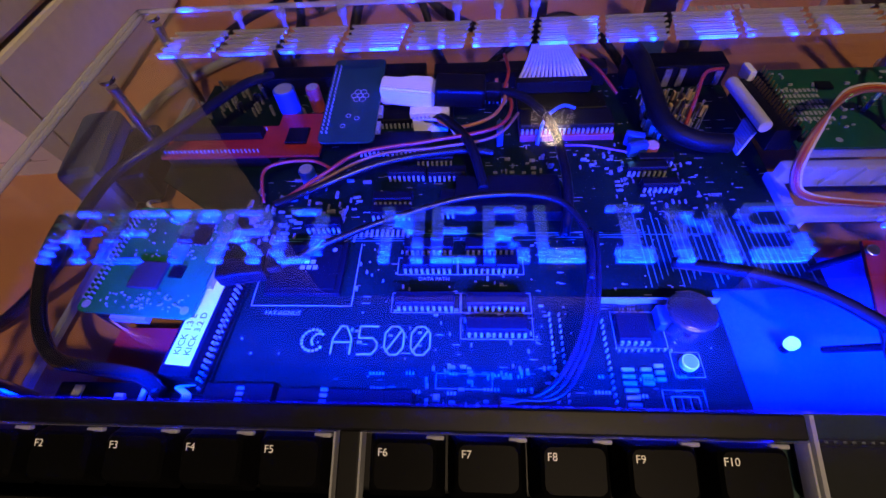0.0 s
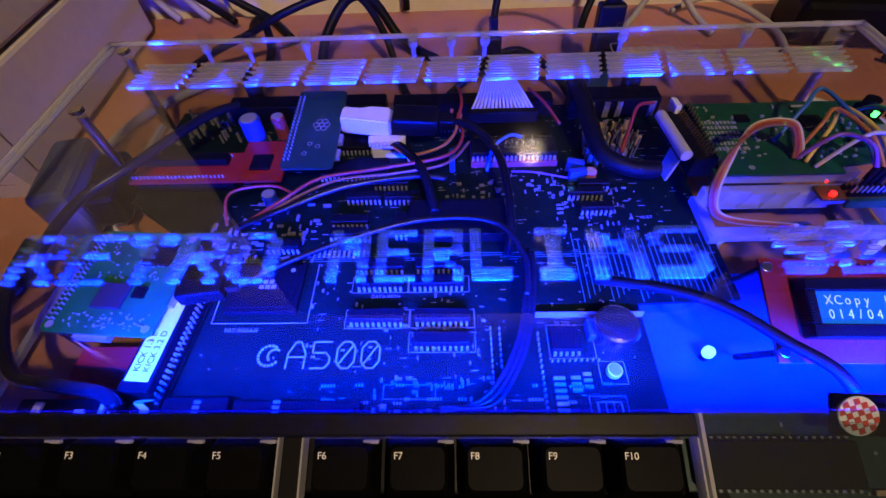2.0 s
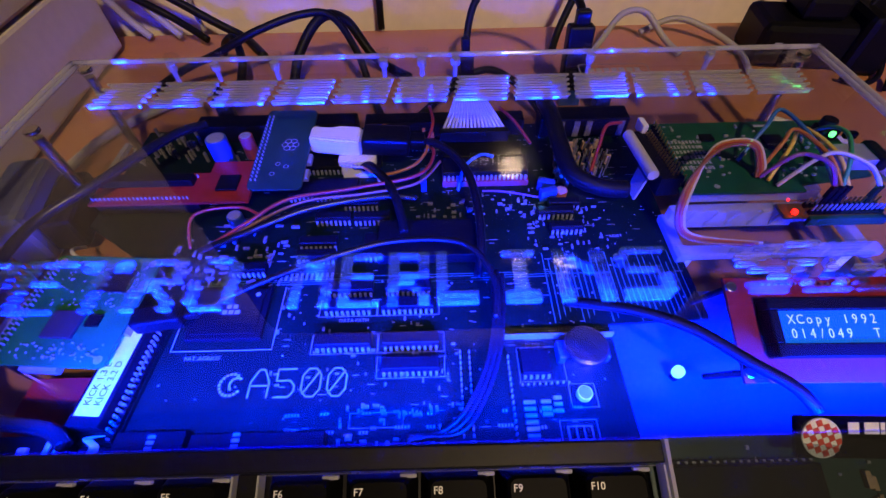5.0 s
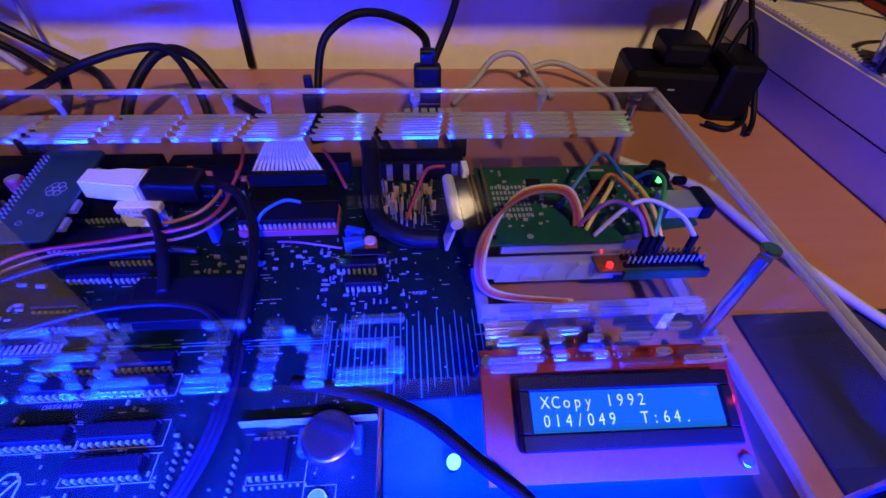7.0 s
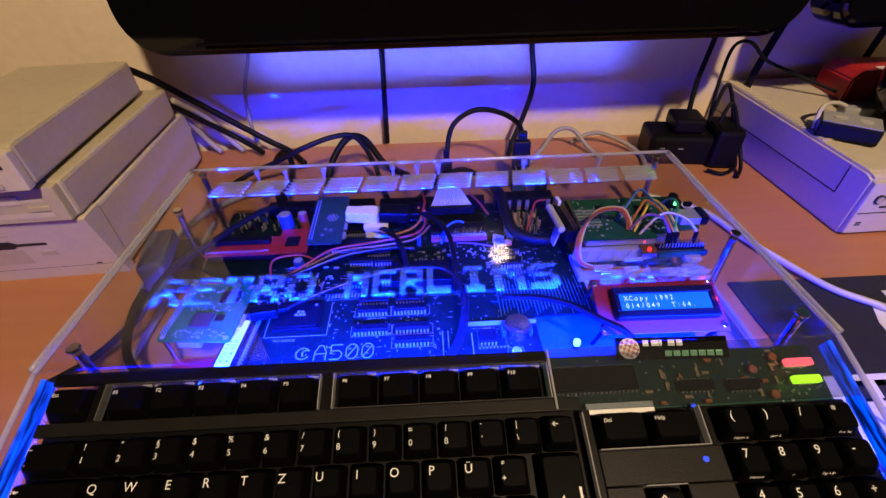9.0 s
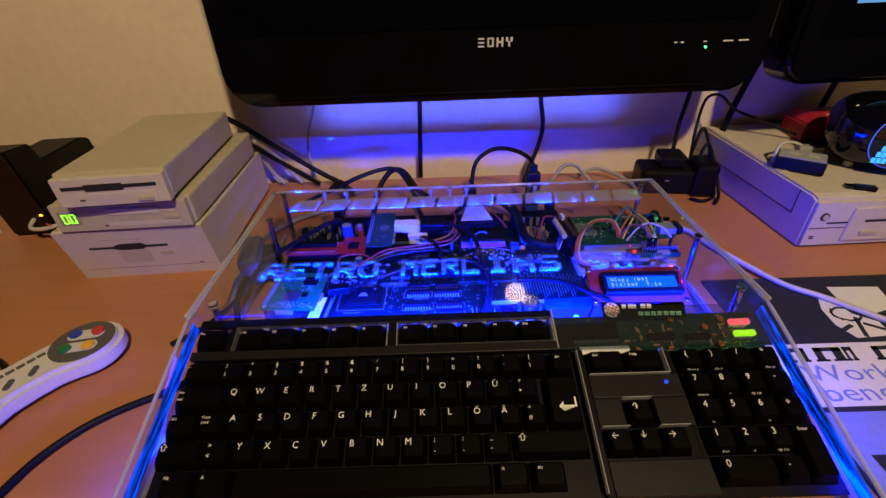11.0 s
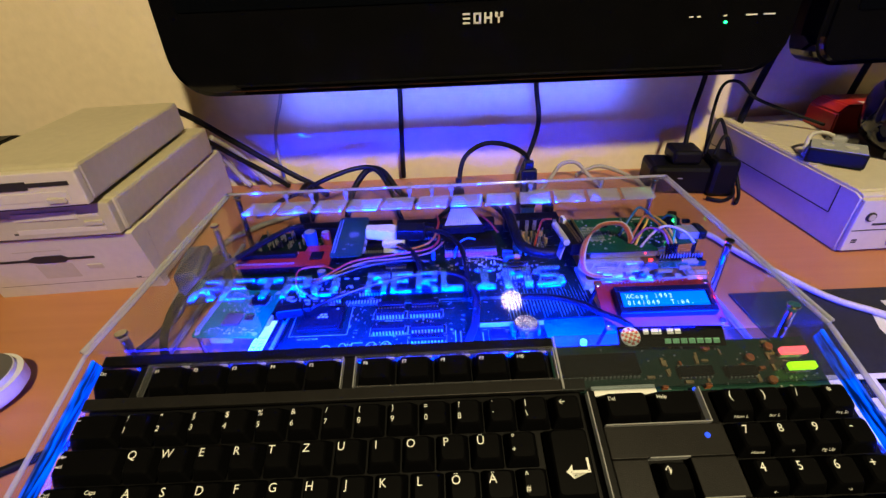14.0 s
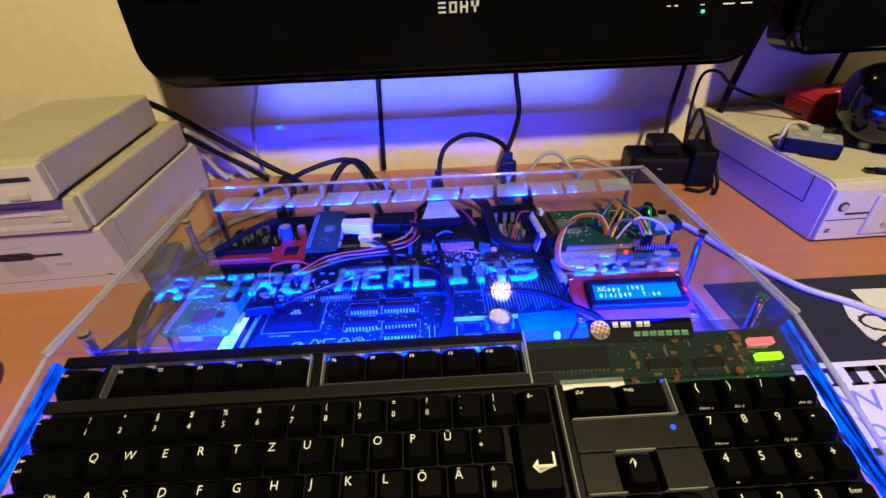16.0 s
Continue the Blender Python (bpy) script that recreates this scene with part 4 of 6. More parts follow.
for x, y, n in ((0.058, 0.3455, 8), (0.062, 0.334, 7), (0.064, 0.352, 7)):
    dip(mb, x, y, n, 0.0062)
dip(mb, -0.017, 0.3235, 24, 0.0155, label="long black chip")
bx("chip_cover", M["ic"], mb, -0.040, 0.012, 0.313, 0.338, BZ, BZ + 0.007, 0.0006)
dip(mb, -0.075, 0.3685, 16, 0.0150)
dip(mb, -0.068, 0.3920, 20, 0.0150)
dip(mb, -0.030, 0.4130, 16, 0.0150)
for y, red in ((0.3795, True), (0.3990, False)):
    if red:
        bx("chip_socket", M["socket_red"], mb, -0.005, 0.0465, y - 0.0095, y + 0.0095, BZ, BZ + 0.004, 0.0004)
    dip(mb, 0.0205, y, 20, 0.0150, BZ + (0.004 if red else 0.0))
dip(mb, -0.052, 0.356, 8, 0.007)
# rows of solder dots and header strips
header_pins(mb, 0.0005, 0.226, 0.0005, 0.262, 15, BZ, 0.003, M["tin"], False)
header_pins(mb, 0.0045, 0.226, 0.0045, 0.262, 15, BZ, 0.0025, M["tin"], False)
header_pins(mb, 0.0215, 0.221, 0.0215, 0.259, 16, BZ, 0.003, M["tin"], False)
header_pins(mb, 0.0265, 0.2465, 0.0465, 0.2470, 9, BZ, 0.0016, M["tin"], False)
rb = bmesh.new()
for cx, w, n, y0 in ((0.0283, 0.0050, 7, 0.2220), (0.0352, 0.0042, 3, 0.2330), (0.0402, 0.0036, 3, 0.2345)):
    for i in range(n):
        box(rb, cx - w / 2, cx + w / 2, y0 + i * 0.0027, y0 + 0.0015 + i * 0.0027, BZ, BZ + 0.0013, 0.0003, 1)
part("small_resistors", rb, M["tin"], mb)
scatter(mb, "small_capacitors", rng, 46, -0.05, 0.0, 0.221, 0.240, BZ, (0.0020, 0.0010, 0.0010), M["smd"])
scatter(mb, "small_capacitors", rng, 60, -0.085, 0.0, 0.246, 0.300, BZ, (0.0016, 0.0008, 0.0008), M["smd"])
scatter(mb, "small_resistors", rng, 70, -0.15, -0.085, 0.30, 0.345, BZ, (0.0036, 0.0012, 0.0012), M["smd"])
scatter(mb, "small_resistors", rng, 60, 0.040, 0.085, 0.320, 0.352, BZ, (0.0020, 0.0007, 0.0008), M["smd"])
scatter(mb, "small_capacitors", rng, 44, -0.02, 0.05, 0.345, 0.366, BZ, (0.0022, 0.0009, 0.0012), M["smd"])
scatter(mb, "upright_resistors", rng, 70, 0.066, 0.099, 0.372, 0.41, BZ, (0.0008, 0.0008, 0.008), M["smd"])
scatter(mb, "upright_capacitors", rng, 40, 0.064, 0.100, 0.368, 0.41, BZ, (0.0024, 0.0012, 0.006), M["ceramic"])
scatter(mb, "upright_resistors", rng, 50, -0.20, -0.13, 0.395, 0.428, BZ, (0.0014, 0.0014, 0.007), M["smd"])
scatter(mb, "upright_capacitors", rng, 30, -0.10, 0.0, 0.405, 0.43, BZ, (0.004, 0.0022, 0.009), M["orange"])
dip(mb, 0.0330, 0.2560, 5, 0.0130, h=0.0028)
bx("chip_frame", M["ic"], mb, 0.0265, 0.0400, 0.2490, 0.2625, BZ, BZ + 0.0012)
bx("small_board", M["silk"], mb, 0.0420, 0.0520, 0.2230, 0.2290, BZ, BZ + 0.0008)
for i in range(3):
    bx("small_chip", M["ic"], mb, 0.0427 + i * 0.0031, 0.0449 + i * 0.0031, 0.2238, 0.2282, BZ + 0.0008, BZ + 0.002)
can(mb, 0.0515, 0.2415, BZ, 0.0032, 0.0035, M["nylon"], M["tin"], "trimmer", label="small white trimmer")
can(mb, 0.0545, 0.2593, BZ, 0.0095, 0.0110, M["steel"], M["steel"], "capacitor", label="short wide shiny metal can")
bx("can_holder", M["blueplastic"], mb, 0.043, 0.0655, 0.2555, 0.2645, BZ, BZ + 0.006, 0.0008)
can(mb, -0.119, 0.3415, BZ, 0.0042, 0.0100, M["blueplastic"], M["tin"], label="blue capacitor with a bare metal top")
can(mb, -0.139, 0.3920, BZ, 0.0062, 0.0235, M["blueplastic"], M["tin"], label="tall blue capacitor with a metal top")
can(mb, -0.127, 0.404, BZ, 0.0042, 0.016, M["socket_red"], M["tin"])
can(mb, 0.0640, 0.3600, BZ, 0.0035, 0.0055, M["orange"], M["ceramic"])
for y, r in ((0.366, -20), (0.3585, 10)):
    bx("film_capacitor", M["blueplastic"], mb, -0.005, 0.005, -0.0022, 0.0022, 0, 0.008, 0.0008, "", pose(0.056, y, BZ, 0, 0, r))
bx("film_capacitor", M["blueplastic"], mb, -0.018, -0.0145, 0.366, 0.375, BZ, BZ + 0.012, 0.0008)
bx("edge_strip", M["tin"], mb, 0.020, 0.0705, 0.2680, 0.2688, BZ, BZ + 0.004)
tr = bmesh.new()
for i in range(26):
    x = 0.046 + i * 0.00275
    box(tr, x, x + 0.0005, 0.276 + (i % 5) * 0.002, 0.318 - (i % 3) * 0.004, BZ, BZ + 0.00008)
for i in range(16):
    x = -0.135 + i * 0.011
    box(tr, x, x + 0.02 * (1 + i % 3), 0.3015 + (i % 4) * 0.0014, 0.3019 + (i % 4) * 0.0014, BZ, BZ + 0.00008)
tagged(part("copper_traces", tr, M["trace"], mb), kind="stuff")
spots = bmesh.new()
for _ in range(220):
    x, y = rng.uniform(-0.15, 0.115), rng.uniform(0.22, 0.43)
    if (x > 0.066 and y < 0.275) or (-0.13 < x < -0.085 and 0.258 < y < 0.296):
        continue
    s = rng.uniform(0.0002, 0.00042)
    box(spots, x - s, x + s, y - s, y + s, BZ, BZ + 0.00012)
tagged(part("solder_spots", spots, M["tin"], mb), kind="stuff")
pt = bmesh.new()
for _ in range(270):
    x, y = rng.uniform(-0.15, 0.115), rng.uniform(0.30, 0.43)
    box(pt, x, x + rng.uniform(0.001, 0.005), y, y + 0.0003, BZ, BZ + 0.00010)
for _ in range(70):
    x, y = rng.uniform(-0.09, 0.06), rng.uniform(0.222, 0.30)
    box(pt, x, x + rng.uniform(0.001, 0.004), y, y + 0.00028, BZ, BZ + 0.00010)
for x, y, w, d in ((-0.052, 0.2680, 0.030, 0.0096), (-0.0215, 0.2680, 0.030, 0.0096), (-0.0215, 0.2560, 0.030, 0.0096), (-0.052, 0.2870, 0.028, 0.0092), (-0.0235, 0.2870, 0.030, 0.0092), (0.036, 0.2560, 0.020, 0.016), (0.047, 0.2260, 0.015, 0.011), (0.0515, 0.2415, 0.011, 0.010), (-0.035, 0.2335, 0.022, 0.006)):
    for a, c in ((-1, 0), (1, 0), (0, -1), (0, 1)):
        cx, cy = x + a * w / 2, y + c * d / 2
        hw, hd = (0.00013, d / 2) if a else (w / 2, 0.00013)
        box(pt, cx - hw, cx + hw, cy - hd, cy + hd, BZ, BZ + 0.00010)
for gx in range(9):
    for gy in range(3):
        x, y = -0.071 + gx * 0.0145 + rng.uniform(-0.002, 0.002), 0.2225 + gy * 0.0065 + rng.uniform(-0.001, 0.001)
        if 0.244 > y and not (-0.10 < x < -0.045 and y > 0.238):
            for k in range(rng.randint(2, 5)):
                box(pt, x + k * 0.0013, x + 0.0008 + k * 0.0013, y, y + 0.0013, BZ, BZ + 0.00010)
for k in range(12):
    box(pt, -0.092 + k * 0.0026, -0.0908 + k * 0.0026, 0.3040, 0.3085, BZ, BZ + 0.00010)
tagged(part("fine_print", pt, M["silk"], mb), kind="stuff")
bled = part("indicator_light", cyl(bmesh.new(), 0.0505, 0.3480, BZ, BZ + 0.003, 0.0016, n=12, bevel=0.0005), M["led_blue"], mb, "bright blue indicator light")
led_glow(0.0505, 0.3480, 0.031, 0.004, (0.1, 0.35, 1.0))
bx("rear_connector", M["ic"], mb, 0.060, 0.118, 0.416, 0.431, BZ, BZ + 0.014, 0.001)
for x in (0.0735, 0.0835, 0.0915, 0.1125):
    bx("bracket_lug", M["smd"], mb, x - 0.0018, x + 0.0018, 0.4140, 0.4150, BZ + 0.002, BZ + 0.013)
bx("rear_connector", M["ic"], mb, -0.055, 0.050, 0.4195, 0.431, BZ, BZ + 0.012, 0.001)
bx("rear_connector", M["ic"], mb, -0.165, -0.060, 0.4180, 0.431, BZ, BZ + 0.013, 0.001)
# board beside the row of memory, carrying the lettered chips at the front edge
bx("front_connector", M["ic"], mb, -0.136, -0.1085, 0.2195, 0.2300, BZ, BZ + 0.005, 0.0006)
for x in (-0.1215, -0.0885):
    for i in range(4):
        bx("marking", M["silk"], mb, x - 0.0012, x + 0.0016, 0.2205 + i * 0.0022, 0.2218 + i * 0.0022, BZ + 0.0052, BZ + 0.0054)
bx("front_connector", M["ic"], mb, -0.1065, -0.054, 0.2195, 0.2285, BZ, BZ + 0.005, 0.0006)

# white tabs added as bright glints on the front connectors
for x0, x1, y0, y1 in ((-0.1880, -0.1845, 0.2225, 0.2275), (-0.1700, -0.1660, 0.2215, 0.2245), (-0.1600, -0.1580, 0.2210, 0.2270), (-0.1560, -0.1545, 0.2210, 0.2270)):
    bx("glint_tab", M["nylon"], mb, x0, x1, y0, y1, BZ + 0.0056, BZ + 0.0072, 0.0004)
bx("front_connector", M["ic"], mb, -0.196, -0.152, 0.2192, 0.2292, BZ - 0.0016, BZ + 0.0056, 0.0006)
for i in range(5):
    tube("loose_strand", [(-0.1440 + i * 0.0008, 0.2290, BZ + 0.004), (-0.1465 + i * 0.0008, 0.2270, BZ + 0.007), (-0.1425 + i * 0.0008, 0.2240, BZ + 0.007), (-0.1450 + i * 0.0008, 0.2205, BZ + 0.005)], 0.0003, M["nylon"], mb, n=5)

# ---- labelled memory chip ----
rom = thing("memory_chip", "long black memory chip with a lettered white label", "chip", pose(-0.1465, 0.2560, BZ + 0.002, 0, 0, -4))
dip(rom, 0.0, 0.0, 20, 0.0150, 0.0, 90, 0.006, "chip_body")
bx("label", M["white"], rom, -0.0052, 0.0052, -0.021, 0.020, 0.0072, 0.00735, 0.0, "white paper label")
for i, s in enumerate(("KICK 1.3 E", "KICK 3.2 D")):
    put("label_text", text_mesh(s, 0.0040, M["ic"], align="LEFT"), rom, pose(-0.0022 + i * 0.0044, -0.017, 0.00745, 0, 0, 90))
bx("carrier", M["pcb"], rom, -0.0115, 0.0115, -0.030, 0.030, -0.002, 0.0)
header_pins(rom, 0.0100, -0.028, 0.0100, 0.028, 22, 0.0, 0.004, M["tin"])

# ---- small green computer board above the left front corner ----
sbc = thing("single_board_computer", "small green single-board computer on standoffs with a square chip", "circuit board", pose(-0.1715, 0.2832, 0.0375, 0, 0, -4))
part("board", prism(bmesh.new(), rounded(-0.026, 0.026, -0.0285, 0.0285, 0.003, 5), -0.0014, 0.0), M["pcb_teal"], sbc)
bx("processor", mat("dull_metal_chip_lid", (0.035, 0.028, 0.022), 0.5, var=0.15, gloss=0.2), sbc, -0.008, 0.006, -0.0165, -0.0030, 0.0, 0.0018, 0.0004)
for x, y in ((-0.0225, -0.025), (0.0225, -0.025), (-0.0225, 0.025), (0.0225, 0.025)):
    part("mounting_hole", cyl(bmesh.new(), x, y, 0.0, 0.0002, 0.0019, n=16), M["tin"], sbc)
    part("post", cyl(bmesh.new(), x, y, -0.0285, -0.0014, 0.0016, n=10), M["steel"], sbc)
header_pins(sbc, -0.0240, -0.0225, -0.0240, 0.024, 20, 0.0, 0.0022, M["tin"], False)
header_pins(sbc, -0.0215, -0.0225, -0.0215, 0.024, 20, 0.0, 0.0022, M["tin"], False)
scatter(sbc, "small_parts", rng, 60, -0.018, 0.022, -0.026, -0.018, 0.0, (0.0009, 0.0005, 0.0005), M["tin"])
scatter(sbc, "small_parts", rng, 90, -0.018, 0.022, 0.0, 0.026, 0.0, (0.0009, 0.0005, 0.0005), M["tin"])
bx("small_chip", M["ic"], sbc, 0.008, 0.014, -0.010, -0.004, 0.0, 0.001)
bx("small_chip", M["ic"], sbc, 0.004, 0.018, 0.008, 0.020, 0.0, 0.0014)
bx("card_slot", M["tin"], sbc, -0.010, 0.006, -0.0300, -0.0270, -0.0050, -0.0014)
bx("side_port", M["tin"], sbc, 0.0225, 0.0275, -0.012, -0.002, -0.005, -0.0014)
under = thing("red_circuit_board", "red circuit board lying under the green board", "circuit board", pose(-0.171, 0.238, 0.0110))
bx("board", M["pcb_red"], under, -0.026, 0.024, -0.018, 0.022, 0.0, 0.0016)
bx("memory_card", mat("pale_card", (0.55, 0.6, 0.62), 0.4), under, -0.004, 0.008, -0.013, -0.0095, 0.0016, 0.0034)
bx("memory_card", mat("pale_card_two", (0.55, 0.6, 0.62), 0.4), under, -0.004, 0.008, -0.0055, -0.002, 0.0016, 0.0034)
plug = thing("black_plug", "black plug with a blue lit cable beside the green board", "plug", pose(-0.1255, 0.2705, 0.047, 0, 0, 8))
bx("shell", M["black"], plug, -0.010, 0.010, -0.0045, 0.0045, -0.004, 0.004, 0.0012)
bx("strain_relief", M["black"], plug, 0.010, 0.016, -0.002, 0.002, -0.002, 0.002, 0.0008)

# ---- red accelerator board and tiny computer ----
acc = thing("accelerator_board", "long red circuit board with pin rows and a square chip", "circuit board", pose(-0.160, 0.3640, 0.0330))
bx("board", M["pcb_red"], acc, -0.043, 0.046, -0.0125, 0.012, 0.0, 0.0016)
bx("board_wing", M["pcb_red"], acc, 0.018, 0.047, 0.012, 0.022, 0.0, 0.0016)
for y in (-0.0095, 0.0085):
    header_pins(acc, -0.041, y, 0.012, y, 24, 0.0016, 0.0022, M["tin"], False)
bx("square_chip", M["ic"], acc, 0.0255, 0.0375, -0.004, 0.0085, 0.0016, 0.0032, 0.0004)
bx("processor", M["ic"], acc, -0.042, 0.012, 0.0005, 0.0070, 0.0016, 0.0065, 0.0006)
bx("connector", M["ic"], acc, -0.042, 0.016, -0.010, 0.010, -0.0090, 0.0)
zero = thing("tiny_computer_board", "tiny green computer board with a double pin row", "circuit board", look((0, 0, 0), (0, 0, -1)) @ pose(0, 0, 0))
zero.matrix_basis = Matrix.Translation((-0.0980, 0.3865, 0.0440)) @ Euler((radians(6), 0, radians(-1))).to_matrix().to_4x4()
part("board", prism(bmesh.new(), rounded(-0.0152, 0.0152, -0.0325, 0.0325, 0.003, 5), -0.0014, 0.0), M["pcb3"], zero)
for x in (-0.0135, -0.0110):
    header_pins(zero, x, -0.026, x, 0.026, 20, 0.0, 0.0016, M["tin"], False)
bx("socket_strip", M["ic"], zero, -0.0148, -0.0098, -0.027, 0.027, -0.0095, -0.0014)
berry = bmesh.new()
for k in range(7):
    a = radians(60 * k)
    rr = 0.0 if k == 6 else 0.0032
    for j in range(14):
        t0 = radians(j * 360 / 14)
        box(berry, -0.0004, 0.0004, -0.00022, 0.00022, 0, 0.0001, m=Matrix.Translation((0.0035 + rr * math.cos(a) + 0.0018 * math.cos(t0), 0.002 + rr * math.sin(a) + 0.0018 * math.sin(t0), 0.0)) @ Euler((0, 0, t0 + 1.57)).to_matrix().to_4x4())
part("emblem", berry, M["silk"], zero, "white printed fruit-like emblem")
for x, y in ((-0.001, -0.0135), (-0.003, -0.021), (0.004, -0.0155)):
    bm = bmesh.new()
    for j in range(12):
        t0 = radians(j * 30)
        box(bm, -0.0003, 0.0003, -0.0002, 0.0002, 0, 0.0001, m=Matrix.Translation((x + 0.0013 * math.cos(t0), y + 0.0013 * math.sin(t0), 0.0)))
    part("marking", bm, M["silk"], zero)
for y in (-0.020, -0.008, 0.016):
    bx("port", M["tin"], zero, 0.0130, 0.0172, y - 0.0036, y + 0.0036, -0.004, -0.0002 - 0.0012)
ad = thing("video_adapter", "white video adapter plugged into a black cable plug", "adapter", pose(-0.0675, 0.3930, 0.0425, 0, 4, -2))
b = prism(bmesh.new(), [(-0.0155, -0.0055), (-0.004, -0.0065), (0.0135, -0.0075), (0.0135, 0.0085), (0.001, 0.0085), (-0.004, 0.0065), (-0.0155, 0.0065)], -0.0055, 0.0055)
bmesh.ops.bevel(b, geom=list(b.edges), offset=0.001, segments=2, affect="EDGES")
part("shell", b, M["nylon"], ad)
bx("collar", M["tin"], ad, 0.0135, 0.0150, -0.0062, 0.0070, -0.0042, 0.0042)
hp = thing("cable_plug", "black video cable plug with a curved black cable", "plug", pose(-0.0350, 0.3925, 0.0425, 0, 3, -2))
bx("shell", M["black"], hp, -0.0170, 0.0110, -0.0085, 0.0085, -0.0058, 0.0058, 0.0018)
bx("strain_relief", M["black"], hp, 0.0110, 0.0200, -0.0045, 0.0045, -0.0035, 0.0035, 0.001)
tube("cable", [(0.017, 0, 0), (0.030, -0.008, 0.004), (0.044, -0.028, 0.004), (0.050, -0.052, 0.0), (0.0515, -0.075, -0.004), (0.050, -0.09, -0.012)], 0.0023, M["w_black"], hp)
js = thing("wire_connector", "white wire connector with loose wires, plugged on the main board", "connector", pose(-0.0555, 0.3830, 0.0335))
bx("shell", M["nylon"], js, -0.0112, 0.0112, -0.0030, 0.0030, 0.0, 0.0042, 0.0006)
for i in range(9):
    bx("contact", M["tin"], js, -0.0098 + i * 0.0023, -0.0088 + i * 0.0023, -0.0034, -0.0026, 0.0005, 0.002)
bx("base", M["nylon"], js, -0.010, 0.010, -0.0026, 0.0026, -0.0095, 0.0)


# ---- loose wires and cables inside ----
def wire(name, label, pts, r, material, category="wire"):
    return tagged(tube(name, pts, r * 0.78 if name == "wire" else r, material), label, category, {"wire": "wires inside the case", "jumper_wire": "jumper wires of the emulator", "cable": "cables inside the case"}.get(name, ""))


wire("wire", "dark red wire running over the chips", [(-0.138, 0.322, 0.030), (-0.138, 0.338, 0.038), (-0.1165, 0.3455, 0.036), (-0.102, 0.340, 0.032)], 0.0011, M["w_red"])
wire("wire", "dark red wire running over the chips", [(-0.128, 0.3205, 0.032), (-0.1075, 0.3325, 0.038), (-0.0886, 0.3467, 0.040), (-0.0537, 0.3542, 0.040), (-0.0183, 0.3641, 0.040), (-0.0098, 0.3851, 0.040), (-0.0206, 0.395, 0.038)], 0.0013, M["w_red"])
wire("wire", "pale orange wire looping beside the adapter", [(-0.052, 0.378, 0.035), (-0.040, 0.368, 0.037), (-0.0215, 0.372, 0.040), (-0.0135, 0.385, 0.042), (-0.0165, 0.395, 0.042), (-0.026, 0.399, 0.040)], 0.0012, M["w_orange"])
wire("wire", "brown wire beside the red one", [(-0.125, 0.323, 0.031), (-0.085, 0.3450, 0.038), (-0.050, 0.3525, 0.037), (-0.020, 0.3600, 0.037), (-0.006, 0.380, 0.036)], 0.0011, M["w_brown"])
wire("wire", "white wire bent along the adapter", [(-0.058, 0.379, 0.034), (-0.046, 0.374, 0.036), (-0.040, 0.360, 0.037)], 0.0010, M["w_white"])
wire("cable", "black sleeved cable leaving the white connector", [(-0.052, 0.380, 0.033), (-0.046, 0.375, 0.037), (-0.0335, 0.3545, 0.039), (-0.0275, 0.336, 0.034), (-0.026, 0.328, 0.032)], 0.0026, M["w_black"], "cable")
wire("cable", "black cable lying across the board", [(-0.131, 0.3185, 0.032), (-0.1097, 0.3271, 0.035), (-0.0766, 0.3423, 0.037), (-0.0391, 0.3531, 0.034), (-0.02, 0.3551, 0.030)], 0.0019, M["w_shiny"], "cable")
wire("cable", "black cable entering the case from the side", [(-0.290, 0.248, 0.0040), (-0.262, 0.266, 0.010), (-0.2292, 0.2850, 0.030), (-0.221, 0.300, 0.040), (-0.2122, 0.3285, 0.045), (-0.191, 0.3539, 0.048), (-0.1637, 0.391, 0.050), (-0.150, 0.408, 0.046)], 0.0027, M["w_shiny"], "cable")
wire("cable", "thick black cable looping down beside the green board", [(-0.2285, 0.305, 0.040), (-0.2270, 0.282, 0.038), (-0.2225, 0.2574, 0.030), (-0.2085, 0.2401, 0.027), (-0.1854, 0.2344, 0.0315), (-0.160, 0.2300, 0.034), (-0.150, 0.224, 0.034)], 0.0030, M["w_shiny"], "cable")
wire("cable", "shiny black cable arching under the lid", [(-0.110, 0.2725, 0.047), (-0.0954, 0.2827, 0.047), (-0.0667, 0.2952, 0.049), (-0.0304, 0.3065, 0.050), (0.0034, 0.3047, 0.050), (0.0162, 0.2878, 0.046), (0.0160, 0.2700, 0.041)], 0.0015, M["w_shiny"], "cable")
for i, o in enumerate((0.0, 0.0021, 0.0042)):
    wire("cable", "thin shiny black cable of a bundle bending to the front edge", [(0.0165 + o, 0.2960 - o, 0.043), (0.0160 + o, 0.2760, 0.039), (0.0125 + o, 0.2560, 0.036), (0.0045 + o, 0.2380 - o * 0.3, 0.034), (-0.0060 + o, 0.2270 - o * 0.5, 0.032 + o * 0.2), (-0.0220, 0.2230 + o * 0.6, 0.030)], 0.0011, M["w_shiny"], "cable")
wire("cable", "thick black cable running to the badge", [(0.0440, 0.2720, 0.050), (0.0681, 0.2634, 0.056), (0.0874, 0.2536, 0.058), (0.103, 0.2396, 0.058), (0.1141, 0.2299, 0.058), (0.119, 0.222, 0.056)], 0.0023, M["w_black"], "cable")
wire("cable", "very thick black cable bent down beside the components", [(0.0615, 0.425, 0.046), (0.0638, 0.4086, 0.046), (0.0650, 0.385, 0.043), (0.0690, 0.3655, 0.038), (0.0830, 0.3560, 0.035), (0.0990, 0.3545, 0.034)], 0.0050, M["w_black"], "cable")
